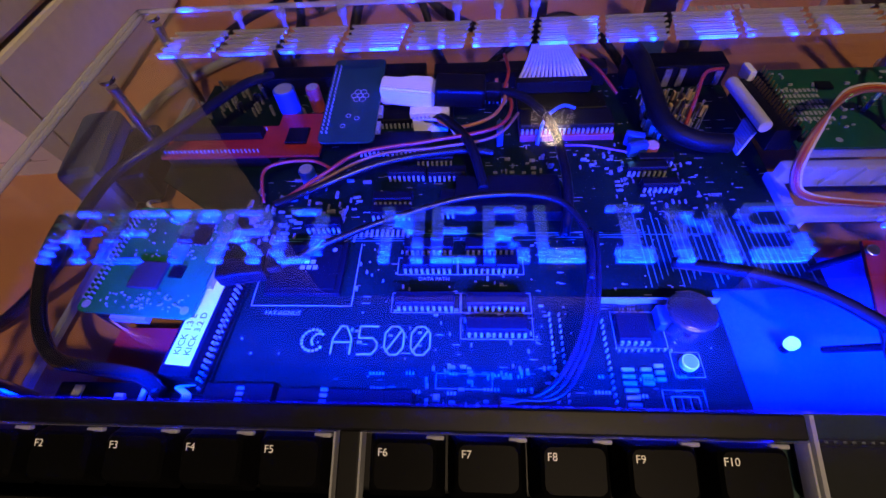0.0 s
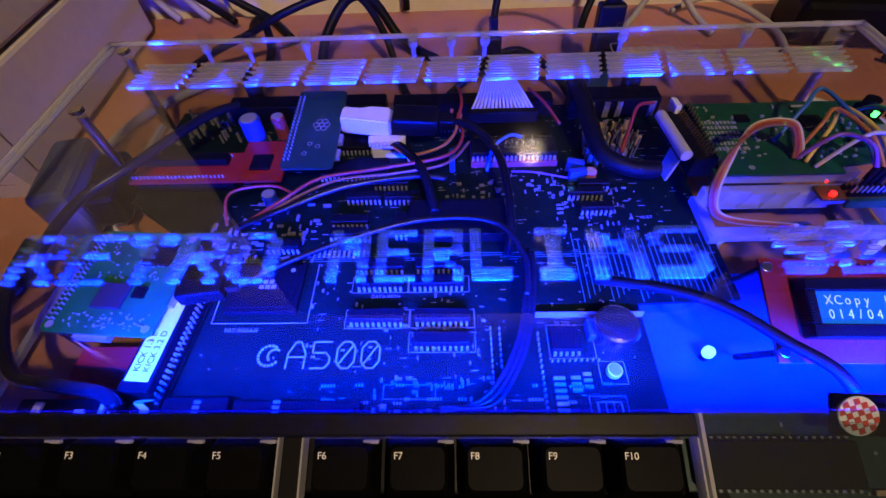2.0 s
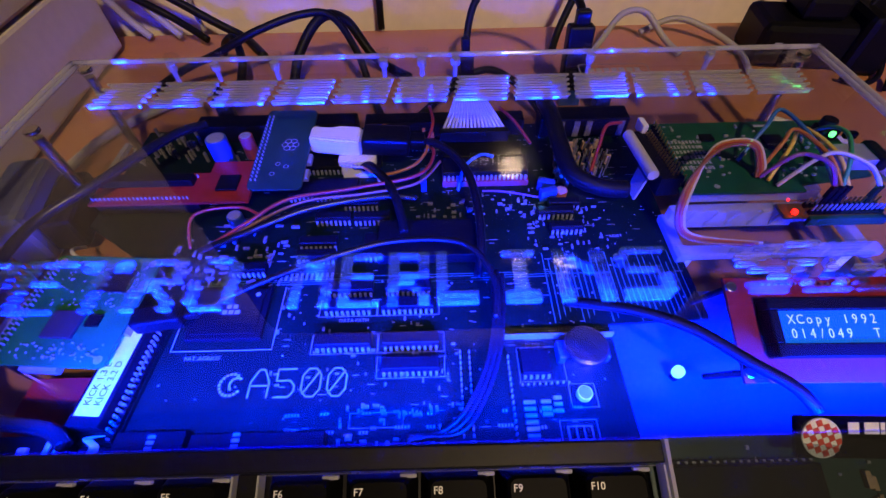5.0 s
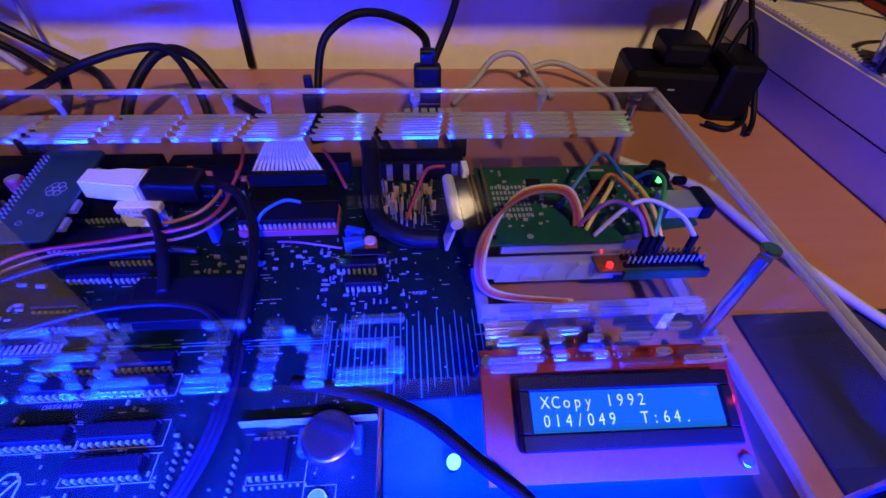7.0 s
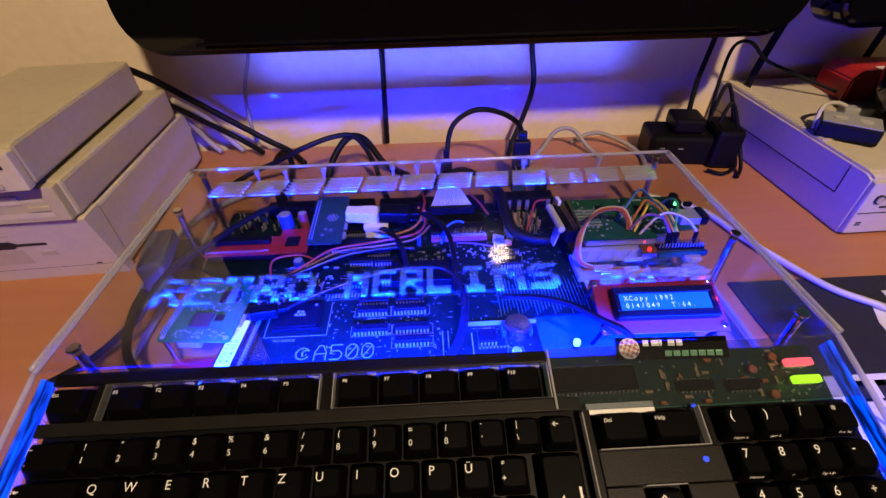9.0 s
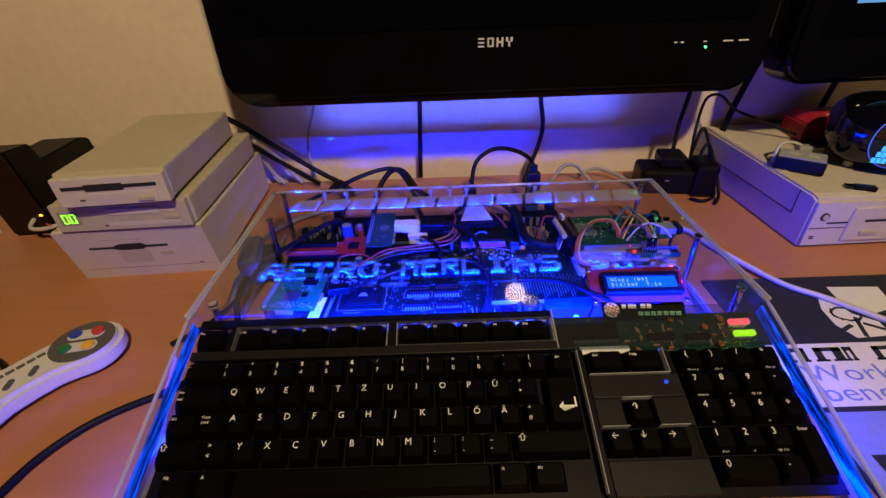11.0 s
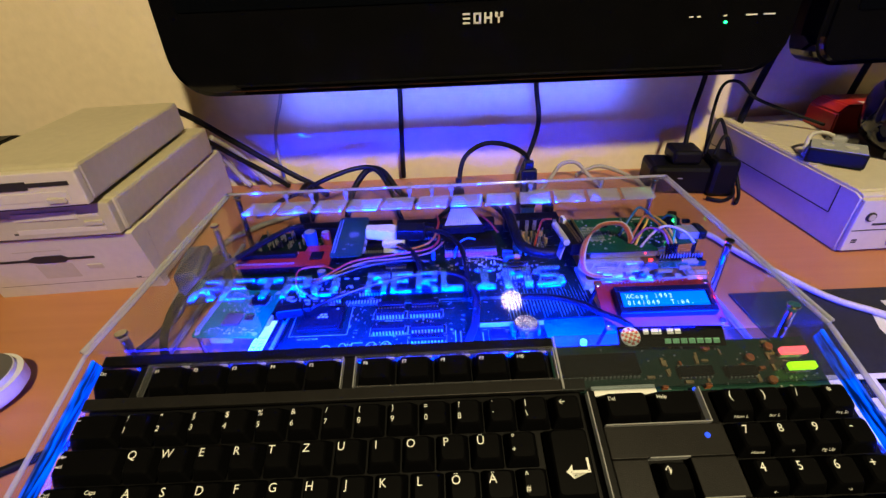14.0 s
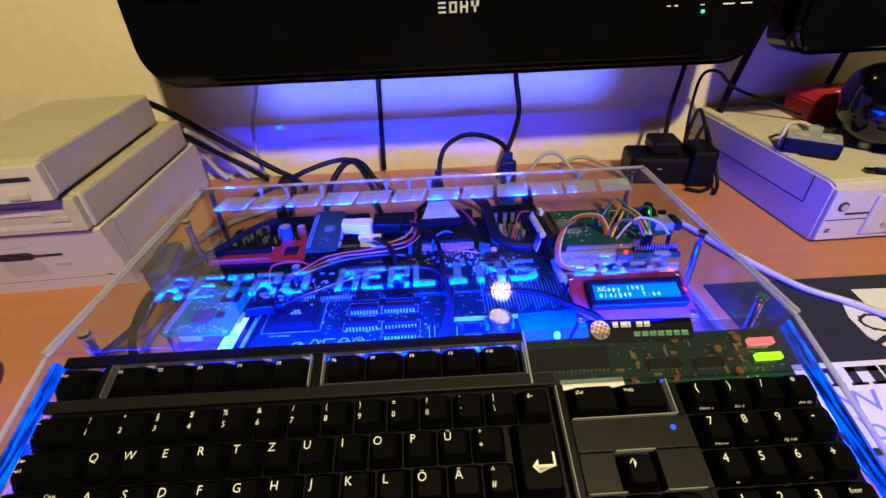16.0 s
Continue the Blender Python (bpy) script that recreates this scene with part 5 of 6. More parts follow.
wire("wire", "red wire rising behind the components", [(0.083, 0.372, 0.032), (0.089, 0.385, 0.040), (0.095, 0.397, 0.046), (0.105, 0.400, 0.046)], 0.0013, M["w_red"])
wire("wire", "red wire at the back of the board", [(0.034, 0.428, 0.040), (0.042, 0.412, 0.040), (0.050, 0.395, 0.036)], 0.0013, M["w_red"])
wire("wire", "red wire at the back of the board", [(-0.012, 0.428, 0.042), (-0.010, 0.413, 0.040), (-0.014, 0.400, 0.034)], 0.0013, M["w_red"])
wire("wire", "thin violet wire across the sockets", [(0.018, 0.360, 0.030), (0.030, 0.357, 0.032), (0.050, 0.356, 0.028)], 0.0007, M["w_violet"])
wire("wire", "blue jumper wire over a chip", [(0.004, 0.364, 0.027), (0.008, 0.374, 0.036), (0.018, 0.384, 0.037), (0.026, 0.386, 0.034)], 0.0012, M["w_blue"])
wire("wire", "white plastic tie bent upward", [(-0.213, 0.340, 0.012), (-0.206, 0.327, 0.024), (-0.199, 0.322, 0.016)], 0.0014, M["w_white"])
fl = thing("ribbon_cable", "grey fanned ribbon cable pressed into a black connector", "cable")
bx("connector", M["ic"], fl, -0.006, 0.038, 0.4050, 0.4100, 0.0300, 0.0380, 0.0006)
for i in range(16):
    t = i / 15
    tube("strand", [(-0.0045 + 0.041 * t, 0.4085, 0.035), (0.001 + 0.028 * t, 0.4165, 0.044), (0.0045 + 0.019 * t, 0.427, 0.048)], 0.0010, M["flat"], fl, n=6)

# ---- floppy emulator corner ----
rib = thing("ribbon_plug", "black ribbon connector with a rolled pale cable edge", "connector", pose(0.1145, 0.3690, 0.041, -4, 0, 2))
part("roll", cyl(bmesh.new(), 0, 0, -0.020, 0.020, 0.0032, n=16, bevel=0.0005), M["flat"], rib, "pale rolled cable edge", pose(-0.0080, 0.0, 0.006, 90))
bx("housing", M["ic"], rib, -0.0045, 0.0080, -0.023, 0.023, -0.006, 0.006, 0.0006)
header_pins(rib, 0.0050, -0.020, 0.0050, 0.020, 17, 0.006, 0.0022, M["gold"], False)
header_pins(rib, 0.0025, -0.020, 0.0025, 0.020, 17, 0.006, 0.0022, M["gold"], False)
b = bmesh.new()
for i in range(10):
    t = i / 9
    box(b, -0.013 + 0.004 * t, -0.0115 + 0.004 * t, -0.018 + 0.002 * t, -0.008 + 0.004 * t, -0.012 + 0.011 * t, -0.0108 + 0.011 * t)
part("flat_cable", b, M["w_grey"], rib, "grey flat cable")
bx("latch", M["nylon"], rib, 0.0, 0.0035, 0.020, 0.030, 0.004, 0.011, 0.0006)
br = thing("drive_bracket", "frosted plastic bracket holding the emulator board", "bracket", pose(0.167, 0.322, 0))
bx("front_bar", M["frost"], br, -0.052, 0.053, -0.0125, -0.0055, 0.0250, 0.0300, 0.0012)
bx("rear_bar", M["frost"], br, -0.050, 0.050, 0.012, 0.018, 0.0250, 0.0360, 0.0012)
for x in (-0.050, 0.047):
    bx("side_bar", M["frost"], br, x - 0.003, x + 0.003, -0.0125, 0.018, 0.0235, 0.0285, 0.001)
for x in (-0.045, 0.040):
    bx("leg", M["nylon"], br, x - 0.003, x + 0.003, -0.010, -0.004, 0.0090, 0.0250, 0.0008)
for i in range(5):
    b = prism(bmesh.new(), [(-0.006, 0.0), (0.006, 0.0), (0.002, 0.011), (-0.002, 0.011)], -0.001, 0.001, pose(0, 0, 0, 90))
    part("rib", b, M["frost"], br, "", pose(-0.036 + i * 0.012, 0.0115, 0.0250))
fe = thing("floppy_emulator", "green drive emulator board with coloured jumper wires", "circuit board", pose(0.1790, 0.3725, 0.0420))
b = prism(bmesh.new(), [(-0.057, -0.031), (0.010, -0.031), (0.010, -0.026), (0.052, -0.020), (0.052, 0.031), (-0.057, 0.031)], -0.0014, 0.0)
part("board", b, M["pcb2"], fe)
bx("support", M["frost"], fe, -0.050, 0.020, -0.029, -0.023, -0.0085, -0.0014)
bx("chip", M["ic"], fe, 0.006, 0.018, 0.004, 0.016, 0.0, 0.0016, 0.0003)
bx("chip", M["ic"], fe, -0.030, -0.022, 0.012, 0.018, 0.0, 0.0016, 0.0003)
bx("chip", M["ic"], fe, 0.024, 0.030, -0.012, -0.004, 0.0, 0.0014, 0.0003)
scatter(fe, "small_parts", rng, 80, -0.050, 0.045, -0.020, 0.028, 0.0, (0.0018, 0.0009, 0.0009), M["tin"])
pads = bmesh.new()
for i in range(9):
    for j in range(6):
        box(pads, -0.050 + i * 0.0022, -0.0486 + i * 0.0022, -0.012 + j * 0.0046, -0.0092 + j * 0.0046, 0.0, 0.00012)
tagged(part("solder_pads", pads, M["silk"], fe), kind="stuff")
part("mounting_hole", cyl(bmesh.new(), -0.036, -0.026, 0.0, 0.0002, 0.0016, n=14), M["tin"], fe)
bx("white_marking", M["silk"], fe, 0.008, 0.018, 0.0255, 0.0275, 0.0, 0.0002)
header_pins(fe, -0.054, -0.026, -0.054, 0.026, 17, 0.0, 0.006, M["gold"])
us = bx("usb_port", M["tin"], fe, 0.036, 0.054, -0.016, -0.001, 0.0, 0.0070, 0.0006, "grey metal port")
bx("port_cap", M["black"], fe, 0.0535, 0.0610, -0.017, 0.001, -0.001, 0.0085, 0.002, "black rubber knob")
bx("button", M["black"], fe, 0.036, 0.048, 0.009, 0.019, 0.0, 0.008, 0.0015)
part("button_cap", cyl(bmesh.new(), 0.0405, 0.014, 0.008, 0.013, 0.0042, n=18, bevel=0.0006), M["black"], fe)
bx("button", M["black"], fe, 0.049, 0.056, 0.006, 0.010, 0.004, 0.008, 0.0008)
part("indicator_light", cyl(bmesh.new(), 0.0395, 0.006, 0.007, 0.0095, 0.0015, n=12), M["led_green"], fe, "small green light")
led_glow(0.2185, 0.3770, 0.0545, 0.0012, (0.1, 1.0, 0.2))
ps = thing("sensor_board", "small pin-header board with a glowing red light", "circuit board", pose(0.1975, 0.3300, 0.0370))
bx("board", mat("yellow_plastic_base", (0.07, 0.045, 0.010), 0.4, var=0.2, scale=200), ps, -0.026, 0.026, -0.004, 0.006, 0.0, 0.0014)
header_pins(ps, -0.012, -0.0015, 0.024, -0.0015, 15, 0.0014, 0.0065, M["tin"])
header_pins(ps, -0.012, 0.0035, 0.024, 0.0035, 15, 0.0014, 0.0065, M["gold"])
part("indicator_light", cyl(bmesh.new(), -0.0200, -0.001, 0.0014, 0.0032, 0.0015, n=12), M["led_red"], ps, "bright red light")
bx("indicator_light", M["led_red"], ps, -0.0242, -0.0232, 0.003, 0.0042, 0.006, 0.0075, 0.0003, "bright red light")
led_glow(0.1775, 0.3285, 0.0435, 0.003, (1.0, 0.03, 0.02))
bx("strip", M["pcb2"], ps, -0.014, 0.027, -0.0062, -0.004, -0.003, 0.002)
for i, x in enumerate((-0.005, -0.0015, 0.002, 0.018)):
    bx("jumper_plug", M["ic"], ps, x - 0.0013, x + 0.0013, 0.0022, 0.0048, 0.0040, 0.0160, 0.0004)
ends = [(0.1925, 0.3335, 0.052), (0.196, 0.3335, 0.052), (0.1995, 0.3335, 0.052), (0.2155, 0.3335, 0.052)]
jump = (("w_violet", "violet", (0.168, 0.352, 0.043), (0.182, 0.350, 0.060)), ("w_orange", "orange", (0.168, 0.355, 0.043), (0.185, 0.368, 0.062)), ("w_yellow", "yellow", (0.171, 0.349, 0.043), (0.192, 0.372, 0.060)), ("w_white", "white", (0.174, 0.345, 0.043), (0.195, 0.347, 0.063)), ("w_blue", "blue", (0.162, 0.366, 0.043), (0.187, 0.386, 0.062)), ("w_green", "green", (0.207, 0.385, 0.045), (0.2085, 0.362, 0.063)))
for i, (m_, nm, a, mid) in enumerate(jump):
    e = ends[i % 4]
    wire("jumper_wire", nm + " jumper wire curving above the emulator board", [a, (a[0] * 0.5 + mid[0] * 0.5, a[1] * 0.5 + mid[1] * 0.5, max(a[2], mid[2]) - 0.004), mid, (e[0] * 0.6 + mid[0] * 0.4, e[1] * 0.6 + mid[1] * 0.4, 0.061), e], 0.0011, M[m_])
for i, (m_, nm) in enumerate((("w_brown", "brown"), ("w_red", "red"), ("w_orange", "orange"), ("w_white", "pale"))):
    o = i * 0.0013
    wire("jumper_wire", nm + " wire of a flat bundle bowing over the board", [(0.150 + o * 2, 0.3135 + o * 0.3, 0.032), (0.122 + o, 0.3185 + o * 0.5, 0.032), (0.1135 + o, 0.3250, 0.041), (0.1180 + o, 0.3360 + o * 0.3, 0.057), (0.1380, 0.3530 + o, 0.062), (0.1570 + o, 0.3575 + o, 0.060), (0.1650 + o, 0.3560, 0.050), (0.1660 + o, 0.3520, 0.043)], 0.0009, M[m_])

# ---- display module ----
lc = thing("display_module", "red display board with a black-framed blue text display", "display", Matrix.Translation((0.1515, 0.2548, 0.0528)) @ Euler((radians(20), 0, radians(-1))).to_matrix().to_4x4())
bx("board", M["red_mask"], lc, -0.0450, 0.0405, -0.0205, 0.0205, -0.0016, 0.0, 0.0003)
b = bmesh.new()
for x0, x1, y0, y1 in ((-0.0345, 0.0345, 0.0060, 0.0108), (-0.0345, 0.0345, -0.0116, -0.0064), (-0.0345, -0.0308, -0.0066, 0.0062), (0.0308, 0.0345, -0.0066, 0.0062)):
    box(b, x0, x1, y0, y1, 0.0, 0.0068, 0.0005, 1)
part("frame", b, M["black"], lc, "black metal frame")
bx("glass", M["lcd"], lc, -0.0306, 0.0306, -0.0062, 0.0058, 0.0008, 0.0055, 0.0, "glowing blue display glass")
for s, y in (("XCopy 1992", 0.0024), ("014/049  T:64.", -0.0030)):
    for i, ch in enumerate(s):
        if ch != " ":
            put("display_character", text_mesh(ch, 0.0051, M["lcd_text"]), lc, pose(-0.0262 + i * 0.00345, y, 0.00565) @ Matrix.Diagonal((0.85, 1, 1, 1)))
for x, y in ((-0.0430, 0.0165), (0.0370, 0.0165), (-0.0430, -0.0165), (0.0370, -0.0165)):
    part("screw", cyl(bmesh.new(), x, y, 0.0, 0.0016, 0.0022, n=14, bevel=0.0004), M["steel"], lc)
    part("spacer", cyl(bmesh.new(), x, y, -0.030, -0.0016, 0.0014, n=10), M["ic"], lc)
header_pins(lc, -0.030, 0.0175, 0.006, 0.0175, 15, 0.0, 0.0012, M["tin"], False)
part("backlight", cyl(bmesh.new(), 0.0362, 0.002, 0.0, 0.0014, 0.0022, n=12), M["led_red"], lc, "red glow at the board's edge")
led_glow(0.1855, 0.2525, 0.0600, 0.003, (1.0, 0.05, 0.03))
bt = thing("blue_button_light", "small bright blue lamp on a post", "lamp", pose(0.0985, 0.2535, 0.009))
part("post", cyl(bmesh.new(), 0, 0, 0, 0.006, 0.002, n=10), M["ic"], bt)
part("bulb", cyl(bmesh.new(), 0, 0, 0.006, 0.0105, 0.0026, n=14, bevel=0.001), M["led_blue"], bt)

# ---- keyboard controller board behind its window ----
kc = thing("keyboard_controller", "green keyboard controller board with a long chip and two lit indicators", "circuit board", KB @ pose(ux(19.1), 2.45 * U, -0.0135))
bx("board", M["pcb3"], kc, -0.080, 0.0875, -0.0175, 0.0175, -0.0014, 0.0)
dip(kc, -0.0515, 0.0020, 20, 0.0155, 0.0, 0, 0.0042)
for x, y, n in ((0.008, -0.0045, 8), (0.036, -0.0055, 7)):
    dip(kc, x, y, n, 0.0072, 0.0)
scatter(kc, "small_resistors", rng, 26, -0.02, 0.07, -0.014, 0.015, 0.0, (0.0042, 0.0015, 0.0015), M["ceramic"])
scatter(kc, "small_capacitors", rng, 7, -0.02, 0.07, -0.014, 0.015, 0.0, (0.0030, 0.0016, 0.0030), M["orange"])
scatter(kc, "small_parts", rng, 90, -0.075, 0.085, -0.016, 0.016, 0.0, (0.0012, 0.0009, 0.0005), M["tin"])
for x, y in ((0.045, 0.003), (0.052, -0.012), (0.020, 0.011), (0.060, 0.010)):
    part("disc_capacitor", cyl(bmesh.new(), x, y, 0.002, 0.0045, 0.0026, n=14, bevel=0.0006), M["orange"], kc)
    bx("capacitor_legs", M["tin"], kc, x - 0.0015, x + 0.0015, y - 0.0002, y + 0.0002, 0.0, 0.002)
for y, m_, c, l in ((0.0052, mat("lit_red_bar", (0.6, 0.08, 0.08), 0.3, var=0, emit=(1.0, 0.10, 0.13), power=2.4), (1, 0.08, 0.1), "glowing red indicator bar"), (-0.0050, mat("lit_green_bar", (0.4, 0.6, 0.02), 0.3, var=0, emit=(0.50, 1.0, 0.02), power=2.0), (0.45, 1, 0.05), "glowing yellow-green indicator bar")):
    bx("indicator_bar", m_, kc, 0.0640, 0.0800, y - 0.0022, y + 0.0022, 0.0040, 0.0080, 0.0006, l)
    bx("bar_base", M["nylon"], kc, 0.0650, 0.0790, y - 0.0018, y + 0.0018, 0.0, 0.0040)
bx("paper_label", M["nylon"], kc, -0.0600, -0.0215, -0.0185, -0.0125, 0.0040, 0.0062, 0.0004, "white strip connector")
part("indicator_light", cyl(bmesh.new(), 0.0020, -0.0160, 0.0035, 0.0050, 0.0011, n=10), M["led_dim"], kc, "small blue light")
tagged(bx("keyboard_window", M["smoke"], None, ux(14.98), ux(23.95), 1.55 * U, 3.40 * U, -0.0022, 0.0, 0.0, "", KB), "clear acrylic window over the controller board", "window")
bx("frame_bar", M["glow"], kb, ux(14.96), ux(15.02), 1.6 * U, 3.38 * U, -0.006, 0.0006, 0.0, "bright acrylic edge")
for u0, u1 in ((1.66, 8.06), (8.44, 14.93)):
    for s0, s1 in ((2.990, 3.000),) if u0 < 5 else ((2.990, 3.000), (1.960, 1.972)):
        bx("well_edge", M["rim"], kb, ux(u0), ux(u1), s0 * U, s1 * U, -0.0060, -0.0004, 0.0, "thin bright acrylic edge")
    for u in (u0, u1 - 0.03):
        bx("well_edge", M["rim"] if u < 8 else M["glow"], kb, ux(u), ux(u + 0.03), 1.96 * U, 3.0 * U, -0.0060, -0.0004, 0.0, "thin bright acrylic edge")
for u, s0, s1 in ((15.68, -3.6, 1.5), (19.08, 0.48, 1.52)):
    bx("well_edge", M["glow"], kb, ux(u), ux(u + 0.035), s0 * U, s1 * U, -0.0060, -0.0006, 0.0, "thin bright acrylic edge")
for u0, u1, s in ((16.0, 19.1, 0.47), (17.0, 18.1, -0.46), (16.0, 17.0, -1.49), (18.1, 19.15, -1.49)):
    bx("well_edge", M["glow"], kb, ux(u0), ux(u1), s * U, (s + 0.03) * U, -0.0060, -0.0006, 0.0, "thin bright acrylic edge")
part("indicator_light", cyl(bmesh.new(), ux(18.85), 0.12 * U, -0.004, -0.0022, 0.0015, n=12), M["led_dim"], kb, "small blue light")
# small pale tabs drawn as light in the gaps behind the F keys
tab2 = mesh_of(box(bmesh.new(), -0.0026, 0.0026, -0.0006, 0.0006, -0.003, -0.001, 0.0003, 1), "key_gap_light", M["glow"])
for i in range(5):
    for u in (1.75, 8.5):
        put("gap_light", tab2, kb, pose(ux(u + (i + 0.86) * 1.25), 2.93 * U, -0.001))
bd = thing("badge", "black name badge with a chequered ball and pale lettering shapes", "badge", Matrix.Translation((0.1375, 0.2120, 0.0610)) @ Euler((radians(35), 0, radians(-2))).to_matrix().to_4x4())
bx("plate", M["gloss"], bd, -0.0345, 0.0320, -0.0065, 0.0065, -0.0015, 0.0008, 0.0006)
ball = part("ball", cyl(bmesh.new(), -0.0270, 0, 0.0006, 0.0014, 0.0062, n=32, bevel=0.0003), M["white"], bd, "white ball chequered in red")
b = bmesh.new()
for i in range(-4, 4):
    for j in range(-4, 4):
        ring = [(i * 0.0018, j * 0.0018), ((i + 1) * 0.0018, j * 0.0018), ((i + 1) * 0.0018, (j + 1) * 0.0018), (i * 0.0018, (j + 1) * 0.0018)]
        if (i + j) % 2 == 0 and math.hypot((i + 0.5) * 0.0018, (j + 0.5) * 0.0018) < 0.0060:
            prism(b, [(x * min(1.0, 0.0061 / max(math.hypot(x, y), 1e-9)), y * min(1.0, 0.0061 / max(math.hypot(x, y), 1e-9))) for x, y in ring], 0.0014, 0.0016)
part("ball_square", b, mat("red_check", (0.55, 0.06, 0.04), 0.35, var=0.05), ball, "", pose(-0.0270, 0.0, 0.0, 0, 0, 20))
for i, w in enumerate((0.0034, 0.0046, 0.0014, 0.0040, 0.0036)):
    bx("letter_bar", M["white"], bd, -0.0185 + i * 0.0050, -0.0185 + i * 0.0050 + w, 0.0012, 0.0048, 0.0008, 0.0010)
for i in range(7):
    bx("letter_bar", mat("pale_green_print", (0.35, 0.75, 0.45), 0.4, var=0.05) if i == 0 else bpy.data.materials["pale_green_print"], bd, -0.0060 + i * 0.0050, -0.0020 + i * 0.0050, -0.0048, -0.0016, 0.0008, 0.0010)


# ---- game controller ----
AX = radians(56)
gp = thing("game_controller", "pale grey game controller with four coloured round buttons", "game controller", Matrix.Translation((-0.359 - 0.0475 * math.cos(AX), 0.237 - 0.0475 * math.sin(AX), 0.0)) @ Euler((0, 0, AX)).to_matrix().to_4x4())
M["pad"] = mat("pale_grey_shell", (0.60, 0.59, 0.60), 0.42, var=0.05, scale=30, bump=0.1, bump_scale=1800)
M["pad_dark"] = mat("dark_grey_disc", (0.09, 0.085, 0.09), 0.5, var=0.1, bump=0.1, bump_scale=1800)


def dogbone(half, r, waist):
    pts = []
    for k in range(25):
        a = radians(-125 + 250 * k / 24)
        pts.append((half + r * math.cos(a), r * math.sin(a)))
    pts += [(half * 0.35, waist), (0, waist - 0.001), (-half * 0.35, waist)]
    for k in range(25):
        a = radians(55 + 250 * k / 24)
        pts.append((-half + r * math.cos(a), r * math.sin(a)))
    pts += [(-half * 0.35, -waist + 0.006), (0, -waist + 0.007), (half * 0.35, -waist + 0.006)]
    return pts


b = prism(bmesh.new(), dogbone(0.0475, 0.0310, 0.0265), 0.004, 0.0225)
bmesh.ops.bevel(b, geom=[e for e in b.edges if abs(e.verts[0].co.z - e.verts[1].co.z) < 1e-6], offset=0.0042, segments=4, affect="EDGES")
part("shell", b, M["pad"], gp)
part("foot", cyl(cyl(bmesh.new(), 0.0475, 0, 0.0, 0.005, 0.012, n=20), -0.0475, 0, 0.0, 0.005, 0.012, n=20), M["pad"], gp)
part("button_disc", cyl(bmesh.new(), 0.0475, 0.0005, 0.0222, 0.0231, 0.0262, n=40, bevel=0.0003), M["pad_dark"], gp, "dark grey round field")
for s in (-1, 1):
    b = prism(bmesh.new(), rounded(-0.0155, 0.0155, -0.0062, 0.0062, 0.006, 6), 0.0231, 0.0236)
    part("button_groove", b, M["pad"], gp, "pale oval round two buttons", pose(0.0475 + s * 0.0058, 0.0005 + s * 0.0058, 0, 0, 0, -45))
for x, y, c, l in ((0.0138, 0, (0.50, 0.035, 0.03), "red"), (0, 0.0128, (0.03, 0.05, 0.36), "blue"), (0, -0.0128, (0.75, 0.42, 0.04), "yellow"), (-0.0138, 0, (0.02, 0.17, 0.06), "green")):
    part("button", cyl(bmesh.new(), 0.0475 + x, 0.0005 + y, 0.0230, 0.0262, 0.0052, n=24, bevel=0.0008), mat(l + "_button", c, 0.3, var=0.05), gp, "round " + l + " button")
for x in (-0.009, 0.0085):
    b = prism(bmesh.new(), rounded(-0.0058, 0.0058, -0.0022, 0.0022, 0.0021, 4), 0.0222, 0.0240)
    part("pill_button", b, M["pad_dark"], gp, "", pose(x, -0.0045, 0, 0, 0, 45))
for dx, dy in ((0.0065, 0.019), (0.019, 0.0065)):
    bx("direction_pad", M["pad_dark"], gp, -0.0475 - dx / 2 - 0.003, -0.0475 + dx / 2 + 0.003, -dy / 2 - 0.003, dy / 2 + 0.003, 0.022, 0.0268, 0.001)
for i in range(5):
    bx("letter_bar", M["pad_dark"], gp, -0.014 + i * 0.0076, -0.0078 + i * 0.0076, 0.0105, 0.0150, 0.0225, 0.0227)
wire("controller_cable", "black controller cable lying on the desk", [(-0.395, 0.185, 0.012), (-0.420, 0.215, 0.006), (-0.460, 0.240, 0.004), (-0.520, 0.250, 0.004), (-0.60, 0.245, 0.004)], 0.0024, M["w_black"], "cable")
wire("cable", "black cable lying on the desk beside the case", [(-0.236, 0.212, 0.010), (-0.252, 0.199, 0.006), (-0.2666, 0.1904, 0.004), (-0.295, 0.174, 0.004), (-0.3157, 0.1563, 0.004), (-0.3320, 0.130, 0.004), (-0.3400, 0.095, 0.004), (-0.345, 0.04, 0.004)], 0.0031, M["w_black"], "cable")

# ---- cables behind the case and on the wall ----
def cable(label, pts, r, m_="w_black"):
    wire("cable", label, pts, r, M[m_], "cable")


cable("thick black cable from the drives down to the desk", [(-0.335, 0.555, 0.138), (-0.318, 0.575, 0.118), (-0.2929, 0.6005, 0.082), (-0.250, 0.612, 0.042), (-0.2164, 0.612, 0.018), (-0.1905, 0.605, 0.006), (-0.165, 0.57, 0.006)], 0.0040)
cable("black cable beside the drives", [(-0.31, 0.575, 0.090), (-0.296, 0.600, 0.060), (-0.262, 0.615, 0.026), (-0.225, 0.60, 0.008)], 0.0034)
cable("grey cable hanging behind the drives", [(-0.318, 0.585, 0.080), (-0.312, 0.610, 0.050), (-0.300, 0.617, 0.020), (-0.285, 0.612, 0.006)], 0.0036, "w_grey")
